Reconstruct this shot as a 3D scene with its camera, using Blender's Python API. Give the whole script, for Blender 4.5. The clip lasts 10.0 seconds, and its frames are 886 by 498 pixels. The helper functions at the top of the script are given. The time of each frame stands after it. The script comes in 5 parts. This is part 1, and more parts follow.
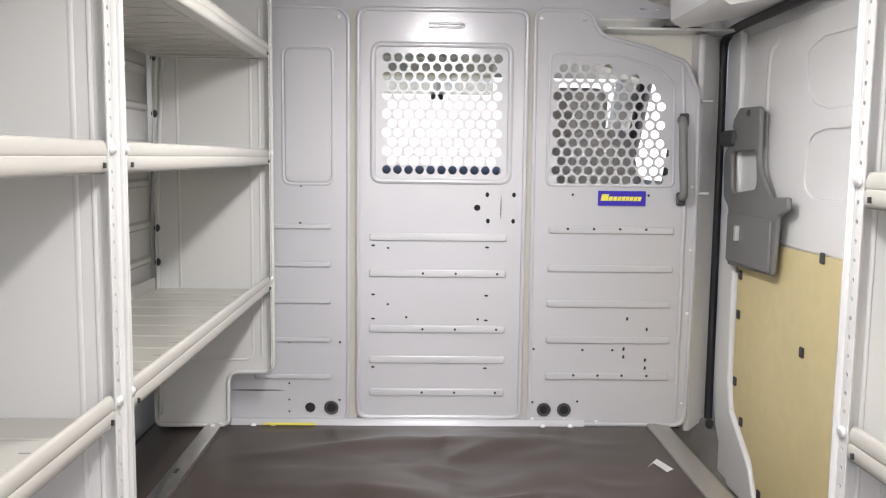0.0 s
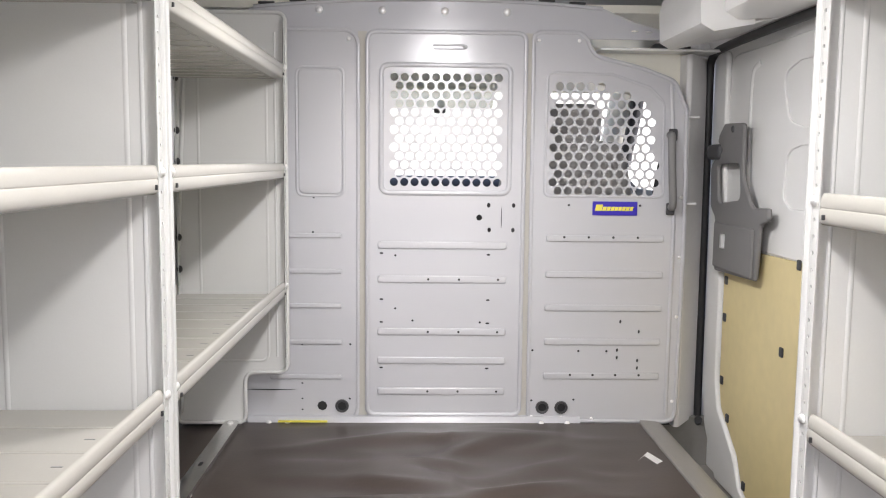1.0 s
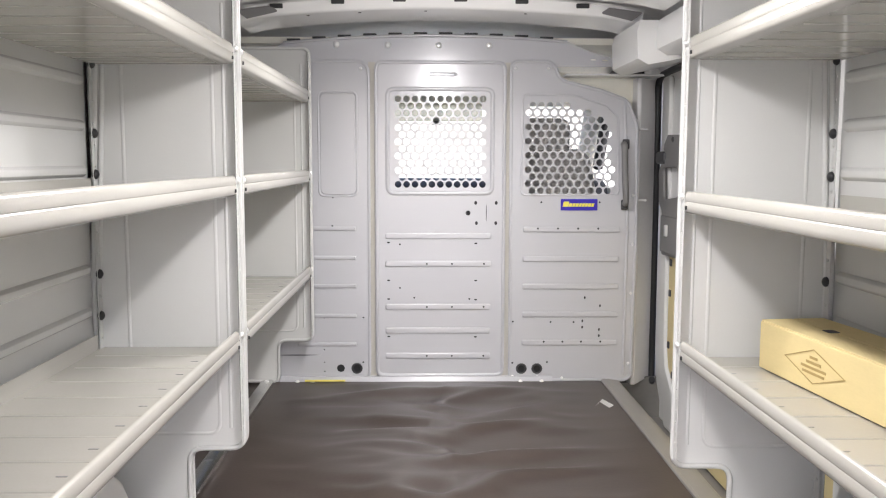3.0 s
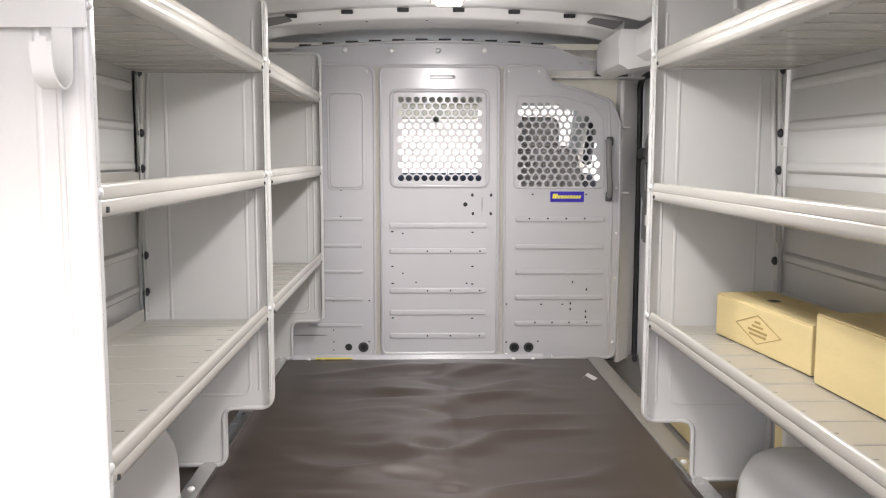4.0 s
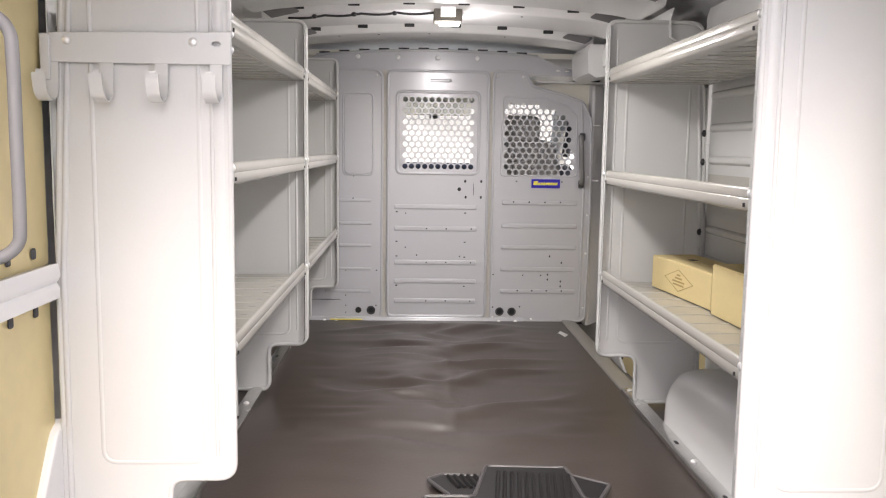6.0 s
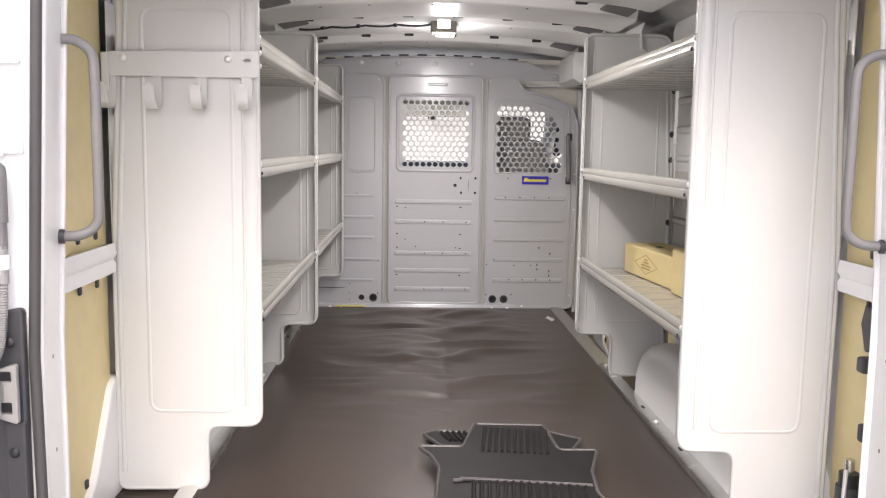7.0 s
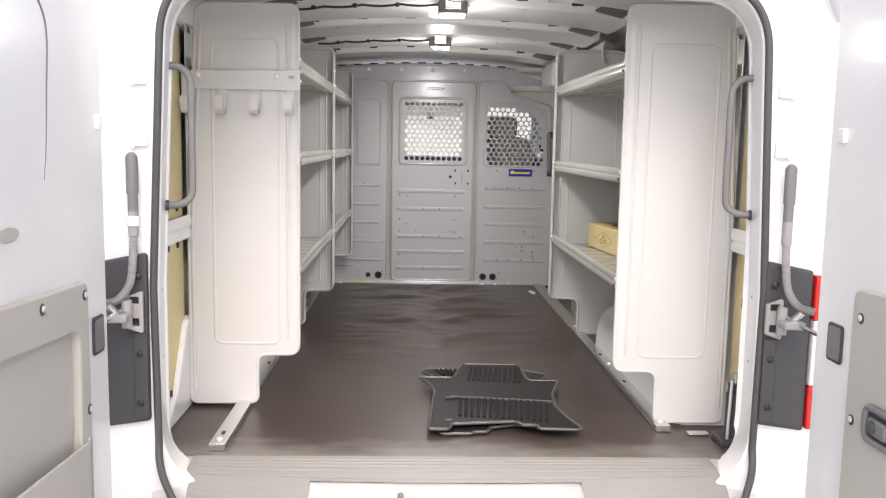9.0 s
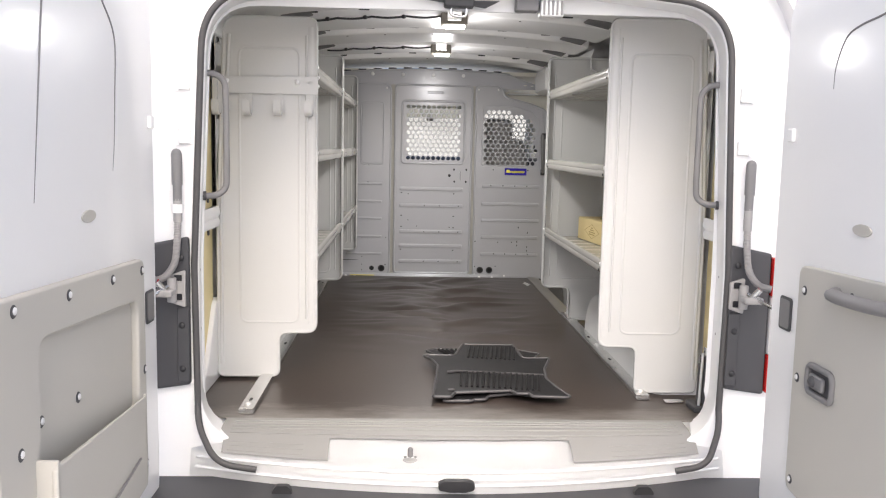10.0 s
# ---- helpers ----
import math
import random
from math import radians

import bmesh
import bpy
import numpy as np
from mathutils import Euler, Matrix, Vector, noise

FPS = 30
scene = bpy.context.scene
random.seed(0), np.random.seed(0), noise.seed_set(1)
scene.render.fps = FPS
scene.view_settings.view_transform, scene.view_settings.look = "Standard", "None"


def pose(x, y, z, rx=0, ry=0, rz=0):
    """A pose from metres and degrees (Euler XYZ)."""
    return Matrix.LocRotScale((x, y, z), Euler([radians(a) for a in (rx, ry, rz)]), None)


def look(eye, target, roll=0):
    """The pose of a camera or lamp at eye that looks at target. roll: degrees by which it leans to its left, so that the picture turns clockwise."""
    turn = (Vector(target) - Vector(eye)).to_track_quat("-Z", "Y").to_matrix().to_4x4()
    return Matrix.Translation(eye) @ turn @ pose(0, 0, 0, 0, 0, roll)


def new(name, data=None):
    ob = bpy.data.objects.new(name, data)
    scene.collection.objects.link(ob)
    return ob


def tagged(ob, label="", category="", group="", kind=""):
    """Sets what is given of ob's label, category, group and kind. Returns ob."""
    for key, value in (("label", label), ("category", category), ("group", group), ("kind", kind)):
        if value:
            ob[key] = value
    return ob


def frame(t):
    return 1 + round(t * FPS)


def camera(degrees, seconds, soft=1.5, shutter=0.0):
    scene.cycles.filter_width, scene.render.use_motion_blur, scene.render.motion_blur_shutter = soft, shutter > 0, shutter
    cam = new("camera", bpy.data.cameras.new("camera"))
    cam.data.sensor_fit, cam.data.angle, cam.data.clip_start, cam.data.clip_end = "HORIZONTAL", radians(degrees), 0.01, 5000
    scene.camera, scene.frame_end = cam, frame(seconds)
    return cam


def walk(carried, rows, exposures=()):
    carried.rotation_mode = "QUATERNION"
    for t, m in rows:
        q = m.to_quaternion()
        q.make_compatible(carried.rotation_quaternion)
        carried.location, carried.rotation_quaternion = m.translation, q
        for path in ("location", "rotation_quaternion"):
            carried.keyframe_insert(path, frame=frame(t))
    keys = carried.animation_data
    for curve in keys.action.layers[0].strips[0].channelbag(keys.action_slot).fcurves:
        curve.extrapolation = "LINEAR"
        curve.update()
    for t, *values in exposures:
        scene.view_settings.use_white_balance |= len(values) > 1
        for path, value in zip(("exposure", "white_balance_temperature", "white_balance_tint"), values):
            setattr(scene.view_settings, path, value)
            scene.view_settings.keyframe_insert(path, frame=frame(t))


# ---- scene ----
cam = camera(55.4, 10.0, soft=1.15)
PATH = [
    (0, (-0.045, 0.013, 0.825), (0.002, 2.001, 0.609), 0.7),
    (0.5, (-0.047, -0.059, 0.849), (-0.001, 1.929, 0.632), 0.7),
    (1, (-0.069, -0.149, 0.854), (-0.017, 1.84, 0.647), 0.6),
    (1.5, (-0.058, -0.281, 0.854), (-0.007, 1.708, 0.65), 0.5),
    (2, (-0.043, -0.438, 0.867), (0.005, 1.551, 0.667), 0.4),
    (2.5, (-0.042, -0.6, 0.875), (-0.003, 1.389, 0.672), 0.2),
    (4, (-0.073, -1.061, 0.879), (-0.021, 0.927, 0.661), 0.1),
    (4.5, (-0.068, -1.2, 0.876), (-0.007, 0.786, 0.652), 0.5),
    (5, (-0.091, -1.354, 0.865), (-0.021, 0.631, 0.639), 0.7),
    (5.5, (-0.126, -1.531, 0.874), (-0.05, 0.453, 0.641), 0.8),
    (7, (-0.117, -2.045, 0.879), (-0.042, -0.061, 0.64), 0.9),
    (7.5, (-0.139, -2.223, 0.865), (-0.062, -0.24, 0.623), 0.9),
    (8, (-0.153, -2.386, 0.869), (-0.076, -0.403, 0.627), 0.8),
    (8.5, (-0.144, -2.55, 0.866), (-0.066, -0.566, 0.622), 0.9),
    (9, (-0.129, -2.713, 0.877), (-0.05, -0.729, 0.63), 1.1),
    (9.5, (-0.15, -2.86, 0.871), (-0.066, -0.877, 0.628), 1.2),
    (10, (-0.168, -3.027, 0.864), (-0.078, -1.044, 0.623), 1.2),
]
EXPOSURE = [(0.0, 2.35, 6400, 9), (2.5, 2.38, 6400, 9), (4.0, 2.1, 6550, 10), (4.5, 1.95, 6600, 11), (5.5, 1.88, 6600, 11), (7.0, 1.74, 6600, 11), (8.5, 1.62, 6600, 10), (10.0, 1.44, 6550, 8)]
walk(cam, [(t, look(eye, target, roll)) for t, eye, target, roll in PATH], EXPOSURE)

# ---- sky, sun ----
SUN_ELEVATION, SUN_AZIMUTH = 46.0, 180.0
sky_world = bpy.data.worlds.new("overcast_sky")
scene.world = sky_world
sky_world.use_nodes = True
sky_tree = sky_world.node_tree
sky = sky_tree.nodes.new("ShaderNodeTexSky")
sky.sky_type = "NISHITA"
sky.sun_disc = False
sky.sun_elevation = radians(SUN_ELEVATION)
sky.sun_rotation = radians(SUN_AZIMUTH)
sky.air_density, sky.dust_density, sky.ozone_density = 0.4, 3.2, 0.2
sky_tree.links.new(sky.outputs["Color"], sky_tree.nodes["Background"].inputs["Color"])
sky_tree.nodes["Background"].inputs["Strength"].default_value = 0.13
sun_data = bpy.data.lights.new("sun", "SUN")
sun_data.energy, sun_data.angle, sun_data.color = 0.27, radians(68), (1.0, 1.0, 0.995)
sun = new("sun", sun_data)
az, el = radians(SUN_AZIMUTH), radians(SUN_ELEVATION)
sun.matrix_world = look((8 * math.sin(az) * math.cos(el), 8 * math.cos(az) * math.cos(el), 8 * math.sin(el)), (0, 0, 0.5))


# ---- materials ----
def material(name, colour, rough=0.5, metal=0.0, vary=0.08, size=3.0, grain=60.0, bump=0.05, coat=0.0, spread=0.04, stretch=(1, 1, 1), spec=0.5):
    """A surface with broad stains and fine grain in colour, gloss and relief."""
    m = bpy.data.materials.new(name)
    m.use_nodes = True
    nodes, links = m.node_tree.nodes, m.node_tree.links
    bsdf = nodes["Principled BSDF"]
    where = nodes.new("ShaderNodeTexCoord")
    fit_size = nodes.new("ShaderNodeMapping")
    fit_size.inputs["Scale"].default_value = stretch
    links.new(where.outputs["Object"], fit_size.inputs["Vector"])
    broad, fine = nodes.new("ShaderNodeTexNoise"), nodes.new("ShaderNodeTexNoise")
    broad.inputs["Scale"].default_value, fine.inputs["Scale"].default_value = size, grain
    broad.inputs["Detail"].default_value, fine.inputs["Detail"].default_value = 5.0, 3.0
    for tex in (broad, fine):
        links.new(fit_size.outputs["Vector"], tex.inputs["Vector"])
    both = nodes.new("ShaderNodeMath")
    both.operation = "MULTIPLY_ADD"
    links.new(fine.outputs["Fac"], both.inputs[0])
    both.inputs[1].default_value = 0.4
    links.new(broad.outputs["Fac"], both.inputs[2])
    ramp = nodes.new("ShaderNodeMapRange")
    ramp.inputs["From Min"].default_value, ramp.inputs["From Max"].default_value = 0.4, 1.0
    ramp.inputs["To Min"].default_value, ramp.inputs["To Max"].default_value = 1.0 - vary, 1.0 + vary
    links.new(both.outputs["Value"], ramp.inputs["Value"])
    shade = nodes.new("ShaderNodeMix")
    shade.data_type, shade.blend_type = "RGBA", "MULTIPLY"
    shade.inputs["Factor"].default_value = 1.0
    shade.inputs["A"].default_value = (*colour, 1)
    links.new(ramp.outputs["Result"], shade.inputs["B"])
    links.new(shade.outputs["Result"], bsdf.inputs["Base Color"])
    gloss = nodes.new("ShaderNodeMapRange")
    gloss.inputs["From Min"].default_value, gloss.inputs["From Max"].default_value = 0.3, 0.7
    gloss.inputs["To Min"].default_value, gloss.inputs["To Max"].default_value = max(0.02, rough - spread), min(1.0, rough + spread)
    links.new(broad.outputs["Fac"], gloss.inputs["Value"])
    links.new(gloss.outputs["Result"], bsdf.inputs["Roughness"])
    if bump:
        relief = nodes.new("ShaderNodeBump")
        relief.inputs["Strength"].default_value, relief.inputs["Distance"].default_value = bump, 0.002
        links.new(fine.outputs["Fac"], relief.inputs["Height"])
        links.new(relief.outputs["Normal"], bsdf.inputs["Normal"])
    bsdf.inputs["Metallic"].default_value = metal
    bsdf.inputs["Coat Weight"].default_value = coat
    bsdf.inputs["Coat Roughness"].default_value = 0.12
    bsdf.inputs["Specular IOR Level"].default_value = spec
    return m


WHITE = material("white_body_paint", (0.87, 0.87, 0.86), 0.32, vary=0.02, size=2.0, grain=250, bump=0.03, coat=0.4)
SHELF = material("light_grey_powder_coat", (0.63, 0.632, 0.618), 0.20, vary=0.03, size=2.5, grain=260, bump=0.025, spread=0.03)
TRAY = material("warm_grey_powder_coat", (0.455, 0.44, 0.40), 0.16, vary=0.04, size=2.5, grain=260, bump=0.025, spread=0.03)
PANEL = material("grey_partition_paint", (0.548, 0.552, 0.58), 0.23, metal=0.08, vary=0.025, size=1.5, grain=260, bump=0.03, spread=0.025)
PILLAR = material("pale_grey_primer", (0.74, 0.735, 0.74), 0.35, vary=0.06)
STEP = material("grey_step_steel", (0.25, 0.24, 0.225), 0.32, vary=0.1)
# Near black: the deck's steel, and shade painted into holes, slots and gaps.
DARK_GAP = material("dark_steel_and_hole_shade", (0.03, 0.03, 0.032), 0.6)
FLOOR = material("black_vinyl_mat", (0.060, 0.046, 0.039), 0.35, vary=0.22, size=1.6, grain=90, bump=0.12, spread=0.02, spec=0.6)


def dusty(m, y_clean, y_dusty, dust):
    """Scuffed dust that thickens towards an edge."""
    nodes, links = m.node_tree.nodes, m.node_tree.links
    bsdf = nodes["Principled BSDF"]
    base = bsdf.inputs["Base Color"].links[0].from_socket
    where, split = nodes.new("ShaderNodeTexCoord"), nodes.new("ShaderNodeSeparateXYZ")
    links.new(where.outputs["Object"], split.inputs["Vector"])
    amount, speck, cover = nodes.new("ShaderNodeMapRange"), nodes.new("ShaderNodeTexNoise"), nodes.new("ShaderNodeMapRange")
    amount.inputs["From Min"].default_value, amount.inputs["From Max"].default_value = y_clean, y_dusty
    amount.inputs["To Min"].default_value, amount.inputs["To Max"].default_value = -0.45, 0.42
    links.new(split.outputs["Y"], amount.inputs["Value"])
    speck.inputs["Scale"].default_value, speck.inputs["Detail"].default_value, speck.inputs["Roughness"].default_value = 7.0, 9.0, 0.72
    stretch = nodes.new("ShaderNodeMapping")
    stretch.inputs["Scale"].default_value = (0.6, 1.6, 1.0)
    links.new(where.outputs["Object"], stretch.inputs["Vector"])
    links.new(stretch.outputs["Vector"], speck.inputs["Vector"])
    total = nodes.new("ShaderNodeMath")
    total.operation = "ADD"
    links.new(amount.outputs["Result"], total.inputs[0])
    links.new(speck.outputs["Fac"], total.inputs[1])
    cover.inputs["From Min"].default_value, cover.inputs["From Max"].default_value = 0.55, 1.0
    links.new(total.outputs["Value"], cover.inputs["Value"])
    mixed = nodes.new("ShaderNodeMix")
    mixed.data_type = "RGBA"
    links.new(cover.outputs["Result"], mixed.inputs["Factor"])
    links.new(base, mixed.inputs["A"])
    mixed.inputs["B"].default_value = (*dust, 1)
    links.new(mixed.outputs["Result"], bsdf.inputs["Base Color"])


dusty(FLOOR, -0.05, -0.44, (0.24, 0.22, 0.20))
PLYWOOD = material("varnished_plywood", (0.78, 0.66, 0.36), 0.5, vary=0.09, size=2.0, grain=25, bump=0.05, stretch=(6, 1, 1.0))
CARD = material("cardboard", (0.76, 0.625, 0.33), 0.75, vary=0.06, size=4, grain=90, bump=0.08, stretch=(1, 1, 4), spec=0.2)
CARD_PRINT = material("brown_print", (0.46, 0.33, 0.13), 0.8, vary=0.15)
STEEL = material("galvanised_steel", (0.70, 0.70, 0.69), 0.24, metal=1.0, vary=0.16, size=9, grain=120)
CHROME = material("bright_zinc", (0.86, 0.86, 0.85), 0.34, metal=0.55, vary=0.06)
RUBBER = material("rubber_seal", (0.075, 0.072, 0.072), 0.55, vary=0.1)
BLACK = material("black_plastic", (0.022, 0.022, 0.024), 0.45, vary=0.15)
CHARCOAL = material("charcoal_plastic", (0.058, 0.058, 0.062), 0.5, vary=0.1, grain=300)
GREY = material("grey_plastic", (0.20, 0.195, 0.195), 0.48, vary=0.06, grain=400, bump=0.08)
TRIM = material("warm_grey_trim", (0.49, 0.475, 0.43), 0.55, vary=0.04, grain=450, bump=0.1)
SCUFF = material("beige_scuff_plate", (0.30, 0.295, 0.28), 0.5, vary=0.07, grain=350, bump=0.1)
HEADLINER = material("cream_headliner", (0.88, 0.86, 0.76), 0.9, vary=0.04, bump=0.1)
SEAT = material("grey_seat_cloth", (0.42, 0.41, 0.40), 0.9, vary=0.1, grain=400, bump=0.3)
BLUE = material("blue_label", (0.035, 0.02, 0.42), 0.35, vary=0.04)
YELLOW = material("yellow_print", (0.80, 0.72, 0.10), 0.4, vary=0.04)
PAPER = material("white_paper", (0.88, 0.88, 0.86), 0.7, vary=0.03)
RED = material("red_lens", (0.62, 0.015, 0.012), 0.15, vary=0.05, coat=0.5)
CLEAR = material("clear_lens", (0.72, 0.70, 0.69), 0.12, vary=0.05, coat=0.5)
MAT_RUBBER = material("black_mat_rubber", (0.016, 0.015, 0.016), 0.55, vary=0.15, grain=200, spec=0.25)
# Paler than the mat rubber: highlights on rims and bars put into the colour.
EDGE = material("highlit_mat_edge", (0.075, 0.072, 0.075), 0.3, vary=0.15)
TUBE = material("grey_conduit", (0.36, 0.35, 0.34), 0.4, vary=0.08)
CONCRETE = material("pale_concrete", (0.68, 0.67, 0.65), 0.8, vary=0.12, size=0.6, grain=12)

SKIN = material("grey_roof_foil", (0.74, 0.73, 0.73), 0.42, metal=0.2, vary=0.12, size=6.0, grain=22, bump=0.5)
GLOW = bpy.data.materials.new("lit_lamp_lens")
GLOW.use_nodes = True
GLOW.node_tree.nodes["Principled BSDF"].inputs["Emission Color"].default_value = (1.0, 0.94, 0.82, 1)
GLOW.node_tree.nodes["Principled BSDF"].inputs["Emission Strength"].default_value = 11.0
GLASS = bpy.data.materials.new("windscreen_glass")
GLASS.use_nodes = True
GLASS.node_tree.nodes["Principled BSDF"].inputs["Transmission Weight"].default_value = 1.0
GLASS.node_tree.nodes["Principled BSDF"].inputs["Roughness"].default_value = 0.0
GLASS.node_tree.nodes["Principled BSDF"].inputs["IOR"].default_value = 1.02

# Translucency put in so that the cream strip shows bright against the windscreen.
BRIGHT_STRIP = bpy.data.materials.new("cream_brightened_strip")
BRIGHT_STRIP.use_nodes = True
BRIGHT_STRIP.node_tree.nodes["Principled BSDF"].inputs["Base Color"].default_value = (0.92, 0.90, 0.80, 1)
BRIGHT_STRIP.node_tree.nodes["Principled BSDF"].inputs["Transmission Weight"].default_value = 0.75
BRIGHT_STRIP.node_tree.nodes["Principled BSDF"].inputs["Roughness"].default_value = 0.9
BRIGHT_STRIP.node_tree.nodes["Principled BSDF"].inputs["IOR"].default_value = 1.05
# Emissive white for an added panel that imitates daylight beyond the windscreen.
HAZE_GLOW = bpy.data.materials.new("glowing_daylight_panel")
HAZE_GLOW.use_nodes = True
HAZE_GLOW.node_tree.nodes["Principled BSDF"].inputs["Base Color"].default_value = (0.34, 0.34, 0.32, 1)
HAZE_GLOW.node_tree.nodes["Principled BSDF"].inputs["Emission Color"].default_value = (1.0, 0.99, 0.96, 1)
HAZE_GLOW.node_tree.nodes["Principled BSDF"].inputs["Emission Strength"].default_value = 0.20

# ---- shape helpers ----
BASE = {}


def thing(name, label, category, base=(0, 0, 0), group="", kind=""):
    """An empty at the base of a thing; its parts are given in world places."""
    ob = new(name)
    ob.empty_display_size = 0.05
    ob.location = base
    BASE[ob.name] = Vector(base)
    return tagged(ob, label, category, group, kind)


def flat_fields(bm):
    """Corner normals weighted by area, so that broad faces stay flat up to their rounded edges."""
    if len(bm.faces) > 6000:
        return []
    bm.normal_update()
    area = {f: f.calc_area() + 1e-12 for f in bm.faces}
    found = {}
    for v in bm.verts:
        left = set(v.link_faces)
        while left:
            group, todo = [], [left.pop()]
            while todo:
                f = todo.pop()
                group.append(f)
                for e in v.link_edges:
                    if e.smooth and f in e.link_faces:
                        for g in e.link_faces:
                            if g in left:
                                left.discard(g)
                                todo.append(g)
            n = Vector((0, 0, 0))
            for f in group:
                n += f.normal * area[f]
            n = n.normalized() if n.length > 1e-15 else group[0].normal.copy()
            for f in group:
                found[f, v] = n
    return [found[f, c.vert] for f in bm.faces for c in f.loops]


def finish(bm, name, mats):
    bmesh.ops.recalc_face_normals(bm, faces=bm.faces[:])
    for f in bm.faces:
        f.smooth = True
    for e in bm.edges:
        if len(e.link_faces) == 2 and e.calc_face_angle(0.0) > 0.9:
            e.smooth = False
    corners = flat_fields(bm)
    me = bpy.data.meshes.new(name)
    bm.to_mesh(me)
    bm.free()
    if corners:
        me.normals_split_custom_set(corners)
    for m in mats if isinstance(mats, (list, tuple)) else [mats]:
        me.materials.append(m)
    return me


def part(name, bm, mats, parent, label=""):
    base = BASE[parent.name]
    bmesh.ops.translate(bm, verts=bm.verts[:], vec=-base)
    ob = new(name, finish(bm, name, mats))
    ob.parent = parent
    BASE[ob.name] = base
    return tagged(ob, label)


def single(name, bm, mats, label, category, group="", kind=""):
    """A thing that is one mesh."""
    ob = new(name, finish(bm, name, mats))
    BASE[ob.name] = Vector((0, 0, 0))
    return tagged(ob, label, category, group, kind)


def add(bm, extra):
    me = bpy.data.meshes.new("join")
    extra.to_mesh(me)
    extra.free()
    bm.from_mesh(me)
    bpy.data.meshes.remove(me)
    return bm


def box(x0, x1, y0, y1, z0, z1, bevel=0.0, seg=2, bm=None):
    b = bmesh.new()
    bmesh.ops.create_cube(b, size=1.0)
    for v in b.verts:
        v.co = Vector(((x0 + x1) / 2 + v.co.x * (x1 - x0), (y0 + y1) / 2 + v.co.y * (y1 - y0), (z0 + z1) / 2 + v.co.z * (z1 - z0)))
    if bevel:
        bmesh.ops.bevel(b, geom=b.edges[:], offset=bevel, segments=seg, affect="EDGES", profile=0.5)
    return b if bm is None else add(bm, b)


def rounded(points, radii, seg=5):
    """A closed outline with its corners rounded off."""
    out, n = [], len(points)
    for i, p in enumerate(points):
        r = radii[i] if isinstance(radii, (list, tuple)) else radii
        p, a, c = Vector(p), Vector(points[i - 1]), Vector(points[(i + 1) % n])
        u, v = (a - p).normalized(), (c - p).normalized()
        angle = u.angle(v)
        if r <= 0 or angle > 3.1:
            out.append(tuple(p))
            continue
        cut = min(r / math.tan(angle / 2), 0.48 * (a - p).length, 0.48 * (c - p).length)
        s, e = p + u * cut, p + v * cut
        for k in range(seg + 1):
            f = k / seg
            q = s * (1 - f) ** 2 + p * 2 * f * (1 - f) + e * f ** 2
            out.append(tuple(q))
    return out


def rect(x0, x1, z0, z1, r=0.0, seg=5):
    return rounded([(x0, z0), (x1, z0), (x1, z1), (x0, z1)], r, seg)


def disc(x, z, r, n=10, rz=None):
    return [(x + r * math.cos(2 * math.pi * k / n), z + (rz or r) * math.sin(2 * math.pi * k / n)) for k in range(n)]


AXES = {"x": lambda u, v, w: (w, u, v), "y": lambda u, v, w: (u, w, v), "z": lambda u, v, w: (u, v, w)}


def sheet(outline, holes, axis, at, thick, bm=None, bevel=0.0, warp=None):
    """A plate with real openings, flat across an axis: outline and holes are given in the other two."""
    b = bmesh.new()
    for loop in [outline, *holes]:
        vs = [b.verts.new((p[0], p[1], 0)) for p in loop]
        for i, v in enumerate(vs):
            b.edges.new((vs[i - 1], v))
    bmesh.ops.triangle_fill(b, use_beauty=True, use_dissolve=False, edges=b.edges[:], normal=(0, 0, 1))
    grown = bmesh.ops.extrude_face_region(b, geom=b.faces[:])
    bmesh.ops.translate(b, verts=[g for g in grown["geom"] if isinstance(g, bmesh.types.BMVert)], vec=(0, 0, thick))
    if bevel:
        rim = [e for e in b.edges if len(e.link_faces) == 2 and e.calc_face_angle(0.0) > 1.2 and abs(e.verts[0].co.z - e.verts[1].co.z) < 1e-6]
        bmesh.ops.bevel(b, geom=rim, offset=bevel, segments=2, affect="EDGES", profile=0.5)
    put = AXES[axis]
    for v in b.verts:
        co = put(v.co.x, v.co.y, at + v.co.z)
        v.co = Vector(warp(co) if warp else co)
    return b if bm is None else add(bm, b)


def tube(path, r, n=8, closed=False, bm=None, radii=None, squash=None):
    """A round bar along a path. squash: (axis, factor) flattens it about its own line."""
    b = bmesh.new()
    pts = [Vector(p) for p in path]
    count = len(pts)
    rings, side = [], None
    for i, p in enumerate(pts):
        if closed:
            d = (pts[(i + 1) % count] - pts[i - 1]).normalized()
        else:
            d = (pts[min(i + 1, count - 1)] - pts[max(i - 1, 0)]).normalized()
        if side is None:
            side = d.orthogonal().normalized()
        side = (side - d * side.dot(d)).normalized()
        up = d.cross(side)
        ring = []
        for k in range(n):
            a = 2 * math.pi * k / n
            off = (side * math.cos(a) + up * math.sin(a)) * (radii[i] if radii else r)
            if squash:
                off["xyz".index(squash[0])] *= squash[1]
            ring.append(b.verts.new(p + off))
        rings.append(ring)
    for i in range(count if closed else count - 1):
        a, c = rings[i], rings[(i + 1) % count]
        shift = 0
        if closed and i == count - 1:
            shift = min(range(n), key=lambda s: (a[0].co - c[s].co).length)
        for k in range(n):
            b.faces.new((a[k], a[(k + 1) % n], c[(k + 1 + shift) % n], c[(k + shift) % n]))
    if not closed:
        b.faces.new(rings[0])
        b.faces.new(rings[-1])
    return b if bm is None else add(bm, b)


